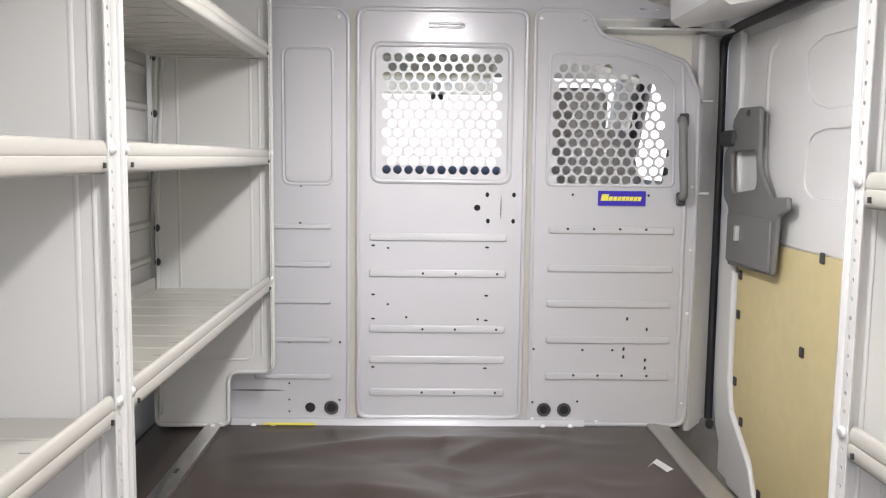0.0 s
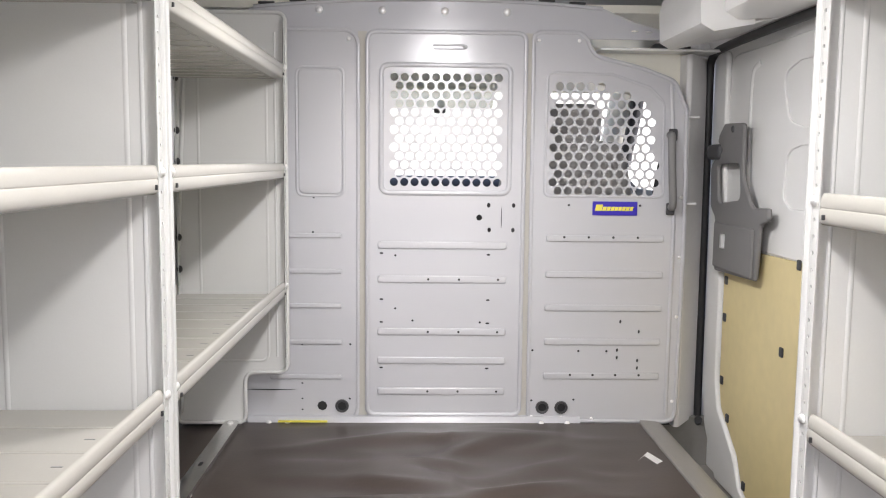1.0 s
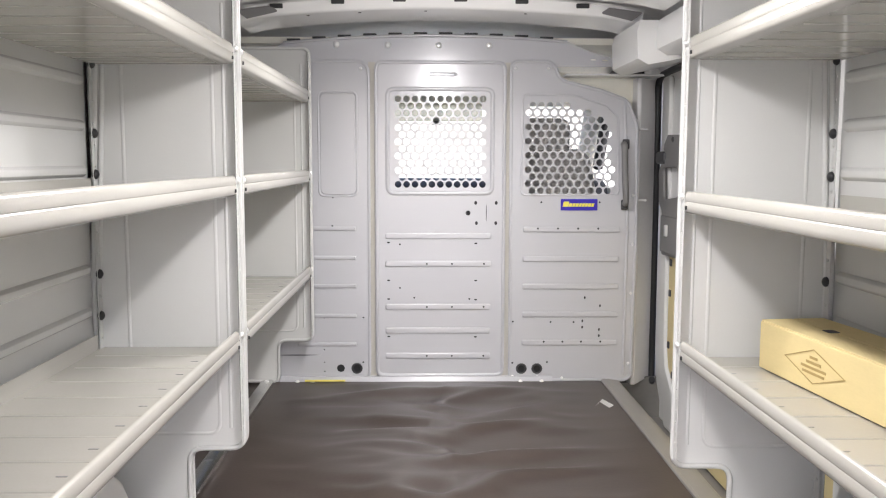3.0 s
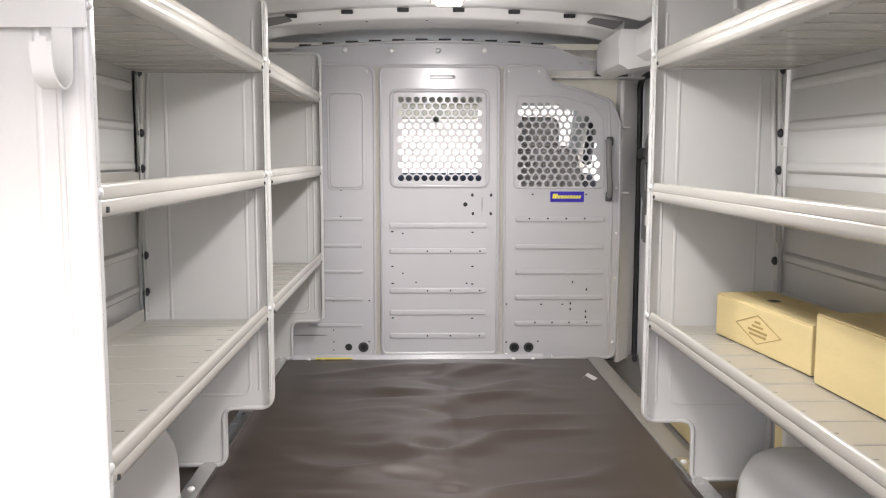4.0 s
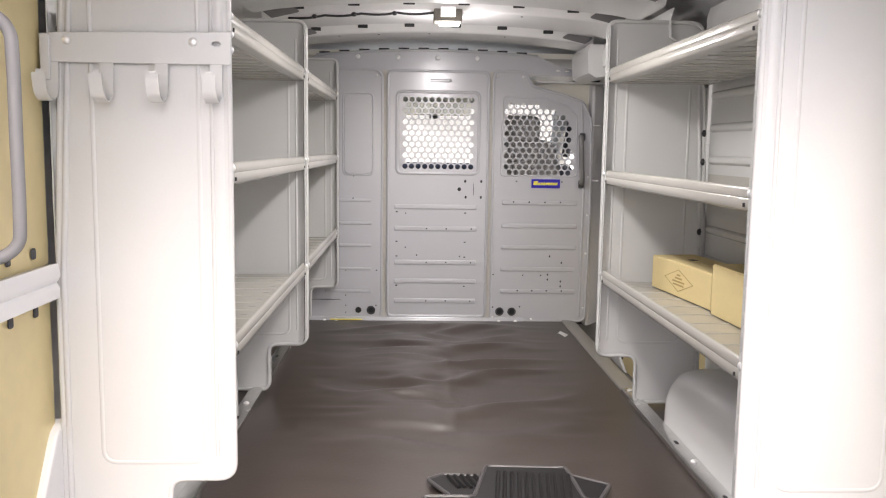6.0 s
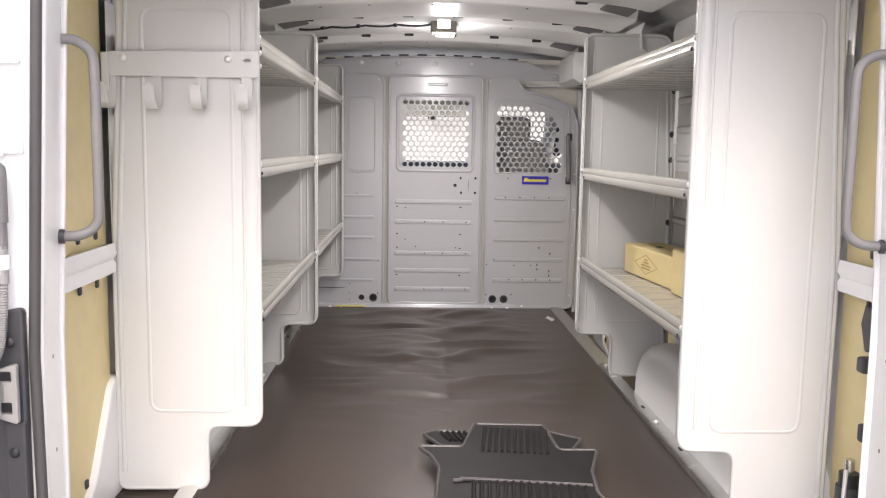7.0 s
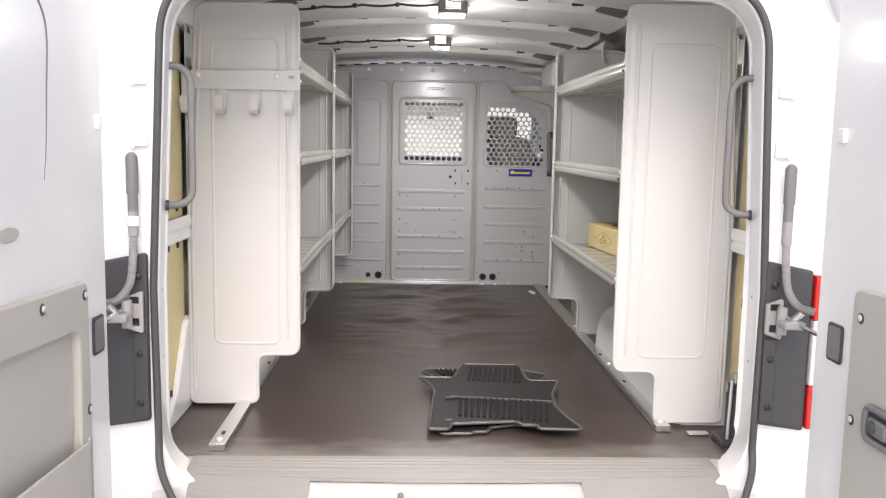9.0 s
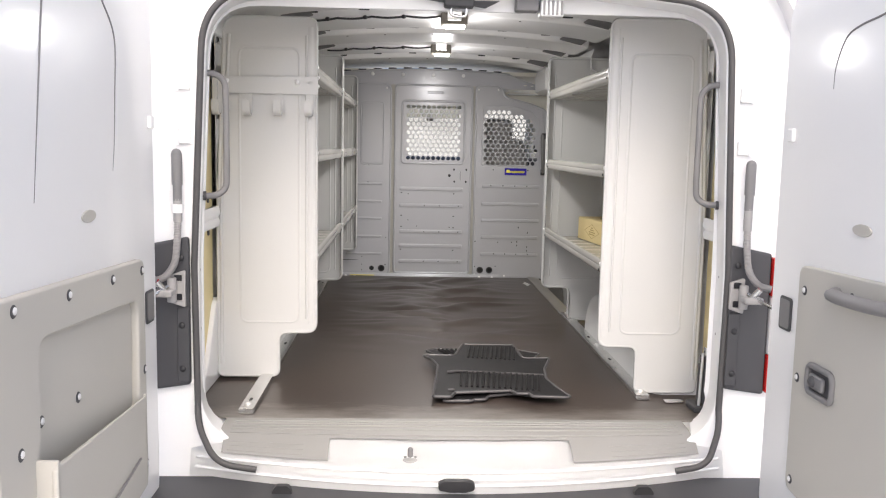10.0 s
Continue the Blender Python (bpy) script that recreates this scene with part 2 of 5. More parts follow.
def smooth_path(points, steps=8):
    """A soft curve through points."""
    p = [Vector(q) for q in points]
    p = [2 * p[0] - p[1], *p, 2 * p[-1] - p[-2]]
    out = []
    for i in range(1, len(p) - 2):
        for k in range(steps):
            t = k / steps
            out.append(0.5 * (2 * p[i] + (p[i + 1] - p[i - 1]) * t + (2 * p[i - 1] - 5 * p[i] + 4 * p[i + 1] - p[i + 2]) * t * t + (3 * p[i] - p[i - 1] - 3 * p[i + 1] + p[i + 2]) * t ** 3))
    return out + [p[-2]]


def rod(p0, p1, r, n=12, bm=None):
    return tube([p0, p1], r, n, bm=bm)


def dome(p, r, way, flat=0.5, bm=None, n=10):
    """A low rounded head of a rivet or bolt that faces along way."""
    b = bmesh.new()
    bmesh.ops.create_uvsphere(b, u_segments=n, v_segments=6, radius=r)
    turn = Vector(way).to_track_quat("Z", "Y")
    for v in b.verts:
        v.co = Vector(p) + turn @ Vector((v.co.x, v.co.y, v.co.z * flat))
    return b if bm is None else add(bm, b)


def extrude_strip(points, t, axis, a0, a1, bm=None):
    """A folded sheet of thickness t: a line of (u, v) in the plane across the axis, drawn out from a0 to a1."""
    pts = [Vector(p) for p in points]
    off = []
    for i, p in enumerate(pts):
        d = (pts[min(i + 1, len(pts) - 1)] - pts[max(i - 1, 0)]).normalized()
        off.append(p + Vector((-d.y, d.x)) * t)
    outline = pts + off[::-1]
    b = bmesh.new()
    put = {"y": lambda p, a: (p.x, a, p.y), "x": lambda p, a: (a, p.x, p.y)}[axis]
    r0 = [b.verts.new(put(p, a0)) for p in outline]
    r1 = [b.verts.new(put(p, a1)) for p in outline]
    n, m = len(outline), len(pts)
    for i in range(n):
        b.faces.new((r0[i], r0[(i + 1) % n], r1[(i + 1) % n], r1[i]))
    for ring in (r0, r1):
        for i in range(m - 1):
            b.faces.new((ring[i], ring[i + 1], ring[n - 2 - i], ring[n - 1 - i]))
    return b if bm is None else add(bm, b)


def loop3(outline, axis, at):
    put = AXES[axis]
    return [put(p[0], p[1], at) for p in outline]


def lerp(a, b, f):
    return a + (b - a) * f

# ---- ground and van body ----
PY = 2.57          # rear face of the partition
FRONT_L, FRONT_R = -0.49, 0.518


def roof_z(x):
    return 1.400 - 0.085 * x * x


ground_bm = bmesh.new()
bmesh.ops.create_grid(ground_bm, x_segments=40, y_segments=40, size=400)
bmesh.ops.translate(ground_bm, verts=ground_bm.verts[:], vec=(0, 0, -0.68))
# Added glowing sheet: whitens the windscreen view and lights the cab.
single("backdrop", sheet([(-9, -0.6), (9, -0.6), (9, 1.95), (-9, 1.95)], [], "y", 10.0, 0.05), HAZE_GLOW, "glowing white panel added as daylight ahead of the windscreen", "backdrop", kind="structure")
single("ground", ground_bm, CONCRETE, "pale concrete yard under the van", "ground", kind="structure")


def build_floor():
    """The vinyl mat, with its creases, on a steel deck."""
    b = bmesh.new()
    nx, ny = 150, 220
    x0, x1, y0, y1 = -0.86, 0.66, -0.42, 2.545
    grid = []
    for j in range(ny + 1):
        row = []
        for i in range(nx + 1):
            x, y = lerp(x0, x1, i / nx), lerp(y0, y1, j / ny)
            # cross folds, broken and shifted at a lengthwise crease down the middle
            bend = 0.03 * noise.noise(Vector((y * 3.1, 2.2, 0.0)))
            half = 1 / (1 + math.exp(-(x - 0.02 - bend) / 0.045))
            spread = math.exp(-(abs(x - 0.0) / 0.40) ** 3)
            lines = []
            for side, slant in ((3.1, 0.35), (8.4, -0.45)):
                v = y + slant * x * 0.5 + 0.05 * noise.noise(Vector((x * 2.2, y * 1.3, side)))
                wave = noise.noise(Vector((x * 1.8, v * 4.6, side))) + 0.35 * noise.noise(Vector((x * 4.0, v * 10.0, side + 4)))
                wave = math.exp(-(wave * 3.6) ** 2) + 0.10 * noise.noise(Vector((x * 3.0, v * 12.0, side + 7)))
                lines.append(wave)
            fold = lerp(lines[0], lines[1], half)
            broad = noise.noise(Vector((x * 1.6, y * 1.4, 5.5)))
            crease = math.exp(-((x - 0.02 - bend) / 0.02) ** 2) * (0.5 + noise.noise(Vector((y * 4.0, 9.0, 1.0))))
            rise = min(1.0, max(0.0, (y - 0.32) / 0.95))
            mid = max(0.0, 1 - (abs(x) / 0.72) ** 4) * rise * rise * (3 - 2 * rise) * min(1.0, max(0.0, (2.535 - y) / 0.16))
            z = mid * (0.030 * spread * fold + 0.007 * broad + 0.007 * spread * crease)
            row.append(b.verts.new((x, y, z)))
        grid.append(row)
    for j in range(ny):
        for i in range(nx):
            b.faces.new((grid[j][i], grid[j][i + 1], grid[j + 1][i + 1], grid[j + 1][i]))
    single("floor", b, FLOOR, "creased black vinyl mat on the load floor", "floor", kind="structure")
    side = box(0.66, 0.90, -0.42, 1.27, -0.03, 0.0)
    single("floor_edge_strip", side, FLOOR, "black vinyl mat beside the wheel arch", "floor", kind="structure")
    deck = box(-0.93, 0.70, -0.42, 4.3, -0.08, -0.032)
    box(0.70, 0.93, -0.42, 1.26, -0.08, -0.032, bm=deck)
    box(0.70, 0.93, 2.714, 4.3, -0.08, -0.032, bm=deck)
    single("floor_deck", deck, DARK_GAP, "dark steel deck under the mat", "floor", kind="structure")
    step = extrude_strip([(0.662, 0.004), (0.69, 0.003), (0.726, -0.001), (0.738, -0.012), (0.742, -0.188), (0.752, -0.196), (0.98, -0.196)], -0.02, "y", 1.28, 2.70)
    box(0.70, 0.98, 2.69, 2.712, -0.22, -0.022, 0.003, bm=step)
    box(0.70, 0.93, 1.262, 1.282, -0.22, -0.031, 0.003, bm=step)
    box(0.655, 0.668, 1.28, 2.545, -0.02, 0.006, 0.002, bm=step)
    single("door_step", step, STEP, "grey steel step well of the sliding door", "step", kind="structure")


build_floor()


def build_shell():
    """Outer sides, roof skin and cant rails that close the van."""
    for s, nm in ((-1, "wall_left"), (1, "wall_right")):
        w = thing(nm, "white painted van side with plywood lining", "wall", (s * 0.9, 0.3, 0), kind="structure")
        y_end = 4.3 if s < 0 else 1.12
        part("side_skin", box(min(s * 0.90, s * 0.97), max(s * 0.90, s * 0.97), -0.42, min(y_end, 2.90), -0.35, 1.30), WHITE, w)
        # lining of the rear bay: upper and lower plywood sheets with a white rail between
        xi = s * (0.862 if s < 0 else 0.892)
        rail = [(xi - s * 0.012, 0.57), (xi - s * 0.014, 0.585), (xi - s * 0.008, 0.60), (xi - s * 0.016, 0.615), (xi - s * 0.012, 0.635)]
        rb = extrude_strip(rail, 0.02 * s, "y", -0.42, 0.0 if s < 0 else -0.17)
        part("wall_rail", rb, WHITE, w, "white pressed steel rail")
        for z0, z1, top in ((0.06, 0.572, False), (0.632, 1.27, True)):
            panel = sheet(rect(-0.415, 0.03 if s < 0 else -0.14, z0, z1, 0.012), [], "x", min(xi, xi + s * 0.006), 0.006)
            ply = part("plywood_panel", panel, PLYWOOD, w, "yellow varnished plywood lining panel")
            for k in range(9):
                y = -0.36 + k * 0.105
                for z in ((z0 + 0.035, z1 - 0.025) if not top else (z0 + 0.03,)):
                    if y < (0.0 if s < 0 else -0.17):
                        part("fastener", box(min(xi, xi - s * 0.007), max(xi, xi - s * 0.007), y - 0.008, y + 0.008, z - 0.011, z + 0.011, 0.004), CHARCOAL, ply)
        # cant rail
        for inner, z_low, y0, y1 in ((0.845, 1.22, -0.40, 1.09), (0.725 if s > 0 else 0.845, 1.230, 1.095, 2.085), (0.662 if s > 0 else 0.845, 1.200, 2.09, 2.47)):
            bottom = 1.242 if s > 0 and y0 > 1 else z_low
            rail_bm = extrude_strip([(s * inner, 1.345), (s * (inner - 0.01), 1.31), (s * (inner - 0.005), z_low + 0.02), (s * (inner + 0.03), z_low), (s * 0.872, bottom - 0.004), (s * 0.91, bottom + 0.012)], 0.004 * s, "y", y0, y1)
            if s > 0 and y0 > 2:
                sheet([(inner, 1.345), (inner - 0.01, 1.31), (inner - 0.005, z_low + 0.02), (inner + 0.03, z_low), (0.80, z_low + 0.020), (0.80, 1.345)], [], "y", y0 - 0.004, 0.004, bm=rail_bm)
            part("cant_rail", rail_bm, WHITE, w, "white steel cant rail")
    roof = bmesh.new()
    xs = [-0.95, -0.92, -0.88, -0.8, -0.7] + [k * 0.1 for k in range(-6, 7)] + [0.7, 0.8, 0.88, 0.92, 0.95]
    line = []
    for x in xs:
        z = roof_z(x) + 0.048
        if abs(x) > 0.8:
            z -= (abs(x) - 0.8) ** 2 * 7.5
        line.append((x, z))
    extrude_strip(line, 0.012, "y", -0.62, 3.45, bm=roof)
    single("ceiling", roof, SKIN, "crinkled grey foil under the steel roof skin", "ceiling", kind="structure")


build_shell()


def build_bow(y, width):
    """A curved hat-section roof bow with lightening slots along both flanges."""
    b = bmesh.new()
    h = width / 2
    y += h - 0.0825
    prof = [(-h - 0.022, 0.040), (-h, 0.038), (-h + 0.016, 0.008), (-h + 0.022, 0.003), (-h + 0.032, 0.0), (h - 0.02, 0.0), (h - 0.012, 0.004), (h, 0.038), (h + 0.022, 0.040)]
    n = 36
    rows = []
    for i in range(n + 1):
        x = lerp(-0.70, 0.70, i / n)
        drop = 0.0 if abs(x) < 0.58 else -0.6 * (abs(x) - 0.58) ** 2
        tops = [b.verts.new((x, y + d, roof_z(x) + z + drop)) for d, z in prof]
        backs = [b.verts.new((x, y + d, roof_z(x) + z + drop + 0.003)) for d, z in prof]
        rows.append((tops, backs))
    m = len(prof)
    for i in range(n):
        for side in (0, 1):
            for k in range(m - 1):
                b.faces.new((rows[i][side][k], rows[i][side][k + 1], rows[i + 1][side][k + 1], rows[i + 1][side][k]))
    bow = thing("roof_bow", "curved white steel roof bow with slots", "roof bow", (0, y, roof_z(0)), "roof bows", "structure")
    part("bow", b, WHITE, bow)
    for k in range(6):
        x = -0.56 + k * 0.21
        z = roof_z(x)
        part("slot", box(x - 0.022, x + 0.022, y - h - 0.006, y - h + 0.004, z + 0.022, z + 0.037, 0.002), DARK_GAP, bow, "dark slot")
    for x in (-0.46, -0.28, -0.05, 0.30):
        z = roof_z(x)
        part("bolt_hole", rod((x, y - h + 0.06, z - 0.0015), (x, y - h + 0.06, z + 0.002), 0.005, 8), DARK_GAP, bow, "small dark hole")
    # end gussets, where the bow meets the rail with a dark opening
    for s in (-1, 1):
        g = sheet(rounded([(s * 0.55, roof_z(0.55) + 0.010), (s * 0.66, roof_z(0.66) - 0.004), (s * 0.70, roof_z(0.7) + 0.03), (s * 0.58, roof_z(0.58) + 0.032)], 0.006), [], "y", y - h - 0.006, 0.004)
        part("end_opening", g, GREY, bow, "dark opening at the bow's end")
    return bow


for bow_start, bow_width in ((2.20, 0.29), (1.60, 0.36), (1.08, 0.37), (0.53, 0.40), (0.0, 0.38)):
    build_bow(bow_start + 0.0825, bow_width)


LAMP_WATTS = 7.0


def build_dome_lamp(x, y):
    z = roof_z(x) + 0.012
    lamp = thing("dome_lamp", "lit brown ceiling lamp on a roof bow", "lamp", (x, y, z), "ceiling lamps")
    body = box(x - 0.055, x + 0.055, y - 0.045, y + 0.045, z - 0.050, z - 0.002, 0.006)
    part("housing", body, [material("bronze_plastic", (0.16, 0.145, 0.12), 0.4)], lamp)
    part("mount_plate", box(x - 0.03, x + 0.03, y - 0.056, y - 0.046, z - 0.035, z + 0.005, 0.003), STEEL, lamp)
    part("lens", box(x - 0.032, x + 0.045, y - 0.034, y + 0.034, z - 0.0585, z - 0.0505, 0.003), GLOW, lamp, "glowing lens")
    glow = bpy.data.lights.new("dome_lamp_light", "SPOT")
    glow.energy, glow.color = LAMP_WATTS, (1.0, 0.96, 0.95)
    glow.spot_size, glow.spot_blend, glow.shadow_soft_size = radians(176), 0.6, 0.06
    new("dome_lamp_light", glow).location = (x + 0.006, y, z - 0.075)
    spill = bpy.data.lights.new("dome_lamp_spill", "POINT")
    spill.energy, spill.color, spill.shadow_soft_size = 1.2, (1.0, 0.96, 0.97), 0.05
    new("dome_lamp_spill", spill).location = (x + 0.006, y, z - 0.125)
    # its cable, clipped along the bow
    b = bmesh.new()
    pts = []
    for k in range(25):
        f = k / 24
        xx = lerp(x - 0.055, -0.60, f)
        pts.append((xx, y - 0.035, roof_z(xx) - 0.006 - 0.006 * abs(math.sin(f * math.pi * 4))))
    tube(pts, 0.0045, 6, bm=b)
    cable = single("lamp_cable", b, BLACK, "thin black cable clipped along the bow", "cable", "lamp cables")
    for f in (0.27, 0.55, 0.82):
        xx = lerp(x - 0.055, -0.60, f)
        clip = dome((xx, y - 0.037, roof_z(xx) - 0.008), 0.011, (0, 0, -1), 0.8)
        part("clip", clip, BLACK, cable)


build_dome_lamp(0.01, 1.65)
build_dome_lamp(0.02, 0.56)

# ---- partition ----
partition = thing("partition", "grey painted steel partition with perforated windows", "partition", (0, PY, 0), kind="structure")


def rib(parent, x0, x1, z, h, lean=0.0, y=PY):
    """A low pressed swage on a panel."""
    out = rounded([(x0, z - h / 2), (x1, z - h / 2 + lean), (x1, z + h / 2 + lean), (x0, z + h / 2)], h * 0.35, 4)
    part("rib", sheet(out, [], "y", y - 0.005, 0.006, bevel=0.0035), PANEL, parent)


def dark_holes(spots):
    return [disc(x, z, r, 8, rz) for x, z, r, rz in spots]


def edge_bead(outline, y, r, bm):
    tube(loop3(outline, "y", y), r, 8, closed=True, bm=bm, squash=("y", 0.7))


# left wing
lw = rounded([(-0.83, -0.008), (-0.268, -0.008), (-0.266, 1.268), (-0.83, 1.268)], [0.02, 0.05, 0.055, 0.02], 6)
lw_holes = dark_holes([(-0.39, 0.049, 0.0165, None), (-0.325, 0.049, 0.0175, None), (-0.415, 0.735, 0.004, None), (-0.418, 0.622, 0.004, None),
                       (-0.455, 0.255, 0.004, None), (-0.298, 0.255, 0.004, None), (-0.455, 0.125, 0.0035, None), (-0.455, 0.073, 0.0035, None),
                       (-0.455, 0.036, 0.0035, None), (-0.300, 0.073, 0.004, None), (-0.555, 0.103, 0.088, 0.0022)])
b = sheet(lw, lw_holes, "y", PY, 0.004)
edge_bead(rounded([(-0.83, -0.002), (-0.274, -0.002), (-0.272, 1.262), (-0.83, 1.262)], [0.02, 0.05, 0.055, 0.02], 6), PY - 0.001, 0.006, b)
edge_bead(rect(-0.468, -0.319, 0.740, 1.146, 0.025), PY, 0.0045, b)
left_wing = part("left_wing", b, PANEL, partition)
part("raised_field", sheet(rect(-0.462, -0.325, 0.746, 1.140, 0.022), [], "y", PY - 0.004, 0.005, bevel=0.003), PANEL, left_wing)
for z in (0.612, 0.496, 0.383, 0.263, 0.147):
    rib(left_wing, -0.56, -0.325, z, 0.016)
part("grommet", tube(loop3(disc(-0.325, 0.049, 0.0185, 14), "y", PY - 0.002), 0.0045, 6, closed=True), CHARCOAL, left_wing, "black rubber grommet")
part("rivet", dome((-0.302, PY - 0.001, 1.235), 0.007, (0, -1, 0)), CHROME, left_wing)

# centre door
cd = rect(-0.250, 0.266, 0.014, 1.266, 0.032)
ROW, PITCH, HOLE = 0.0277, 0.0332, 0.0135


def mesh_holes(x_first, z_first, rows, count, shift, keep):
    out = []
    for r in range(rows):
        for c in range(count):
            x, z = x_first + c * PITCH + (shift if r % 2 else 0.0), z_first - r * ROW
            if keep(x, z, r):
                out.append(disc(x, z, HOLE, 10))
    return out


cd_holes = mesh_holes(-0.158, 1.119, 13, 11, 0.0166, lambda x, z, r: x < 0.188)
cd_holes += dark_holes([(0.148, 0.714, 0.006, 0.008), (0.229, 0.714, 0.006, 0.008), (0.151, 0.634, 0.006, 0.008), (0.228, 0.634, 0.006, 0.008),
                        (0.118, 0.674, 0.010, 0.010), (0.190, 0.674, 0.0014, 0.037)])
for x, z in ((-0.197, 0.556), (0.150, 0.553), (-0.197, 0.405), (0.150, 0.404), (-0.197, 0.330), (0.150, 0.327), (-0.197, 0.178), (0.150, 0.176)):
    cd_holes.append(disc(x, z, 0.0065, 8, 0.0035))
for x, z in ((-0.152, 0.549), (-0.152, 0.375), (0.125, 0.330), (-0.095, 0.335)):
    cd_holes.append(disc(x, z, 0.004, 8))
b = sheet(cd, cd_holes, "y", PY, 0.004)
edge_bead(rect(-0.243, 0.259, 0.021, 1.259, 0.03), PY - 0.002, 0.007, b)
edge_bead(rect(-0.199, 0.212, 0.752, 1.157, 0.028), PY - 0.001, 0.0085, b)
centre_door = part("centre_door", b, PANEL, partition)
for z in (0.583, 0.472, 0.299, 0.203, 0.100):
    rib(centre_door, -0.210, 0.210, z, 0.024)
    if z in (0.472, 0.299, 0.100):
        for x in (-0.045, 0.055, 0.182):
            part("hole", rod((x, PY - 0.0056, z), (x, PY, z), 0.004, 8), DARK_GAP, centre_door, "small dark hole")
part("slot_plate", box(-0.035, 0.063, PY - 0.005, PY + 0.001, 1.205, 1.211, 0.002), PANEL, centre_door)
part("slot_plate", box(-0.035, 0.063, PY - 0.005, PY + 0.001, 1.216, 1.222, 0.002), PANEL, centre_door)
part("catch", dome((0.066, PY - 0.003, 1.214), 0.007, (0, -1, 0)), PANEL, centre_door)

# right wing
rw = rounded([(0.283, -0.006), (0.785, -0.008), (0.793, 0.55), (0.786, 1.02), (0.745, 1.121), (0.640, 1.159), (0.478, 1.198), (0.452, 1.270), (0.278, 1.270)], [0.03, 0.04, 0, 0.06, 0.05, 0.05, 0.06, 0.05, 0.03], 6)
rw_in = rounded([(0.289, 0.0), (0.779, -0.002), (0.787, 0.55), (0.780, 1.018), (0.741, 1.115), (0.638, 1.153), (0.473, 1.193), (0.447, 1.264), (0.284, 1.264)], [0.03, 0.04, 0, 0.06, 0.05, 0.05, 0.06, 0.05, 0.03], 6)
rw_holes = mesh_holes(0.370, 1.095, 13, 11, -0.0166, lambda x, z, r: z < 1.125 - max(0.0, x - 0.46) * 0.42 and x < 0.690 - max(0.0, z - 0.78) * 0.06)
rw_holes += dark_holes([(0.336, 0.046, 0.017, None), (0.399, 0.046, 0.017, None)])
for x, z in ((0.408, 0.717), (0.640, 0.717), (0.30, 0.238), (0.452, 0.236), (0.300, 0.069),
             (0.545, 0.236), (0.440, 0.072)):
    rw_holes.append(disc(x, z, 0.0042, 8))
for x, z in ((0.588, 0.335), (0.650, 0.302), (0.580, 0.240), (0.580, 0.215), (0.648, 0.205), (0.648, 0.180)):
    rw_holes.append(disc(x, z, 0.004, 8, 0.0065))
b = sheet(rw, rw_holes, "y", PY, 0.004)
edge_bead(rw_in, PY - 0.001, 0.0065, b)
edge_bead(rounded([(0.327, 0.745), (0.714, 0.745), (0.706, 1.050), (0.660, 1.095), (0.540, 1.134), (0.331, 1.138)], [0.02, 0.02, 0.04, 0.03, 0.03, 0.02]), PY, 0.0045, b)
tube([(0.728, PY - 0.003, 1.105), (0.738, PY - 0.003, 0.95), (0.751, PY - 0.003, 0.65), (0.748, PY - 0.003, 0.02)], 0.006, 8, bm=b, squash=("y", 0.6))
right_wing = part("right_wing", b, PANEL, partition)
for z in (0.606, 0.488, 0.378, 0.265, 0.150):
    rib(right_wing, 0.336, 0.722, z + 0.003, 0.022)
for x, z in ((0.395, 0.613), (0.475, 0.613), (0.555, 0.613), (0.635, 0.613), (0.425, 0.157), (0.500, 0.157), (0.575, 0.157), (0.653, 0.157)):
    part("hole", rod((x, PY - 0.0056, z), (x, PY, z), 0.0042, 8), DARK_GAP, right_wing, "small dark hole")
for x in (0.336, 0.399):
    part("grommet", tube(loop3(disc(x, 0.046, 0.018, 14), "y", PY - 0.002), 0.0045, 6, closed=True), CHARCOAL, right_wing, "black rubber grommet")
for x, z in ((0.300, 1.238), (0.428, 1.238), (0.772, 0.745), (0.774, 0.55), (0.772, 0.353), (0.768, 0.068), (0.30, 0.015), (0.50, 0.008), (0.40, 0.012)):
    part("rivet", dome((x, PY - 0.002, z), 0.006, (0, -1, 0)), CHROME, right_wing)
grab = tube(smooth_path([(0.728, PY - 0.006, 0.945), (0.724, PY - 0.040, 0.932), (0.727, PY - 0.046, 0.83), (0.734, PY - 0.042, 0.728), (0.738, PY - 0.006, 0.712)]), 0.0125, 10)
grab_part = part("grab_handle", grab, GREY, right_wing, "grey plastic grab handle")
for z in (0.945, 0.708):
    part("foot", box(0.722, 0.750, PY - 0.016, PY - 0.004, z - 0.020, z + 0.020, 0.005), CHARCOAL, grab_part)
sticker = part("sticker", sheet(rect(0.484, 0.630, 0.685, 0.730, 0.002), [], "y", PY - 0.0045, 0.001), BLUE, right_wing, "blue maker's label with yellow bars")
for k, (x, w) in enumerate(((0.492, 0.022), (0.515, 0.012), (0.529, 0.011), (0.542, 0.011), (0.555, 0.010), (0.567, 0.010), (0.579, 0.010), (0.591, 0.011), (0.604, 0.010))):
    hgt = 0.020 if k == 0 else 0.013
    part("printed_bar", sheet([(x, 0.700), (x + w, 0.700), (x + w + 0.004, 0.700 + hgt), (x + 0.004, 0.700 + hgt)], [], "y", PY - 0.006, 0.001), YELLOW, sticker)

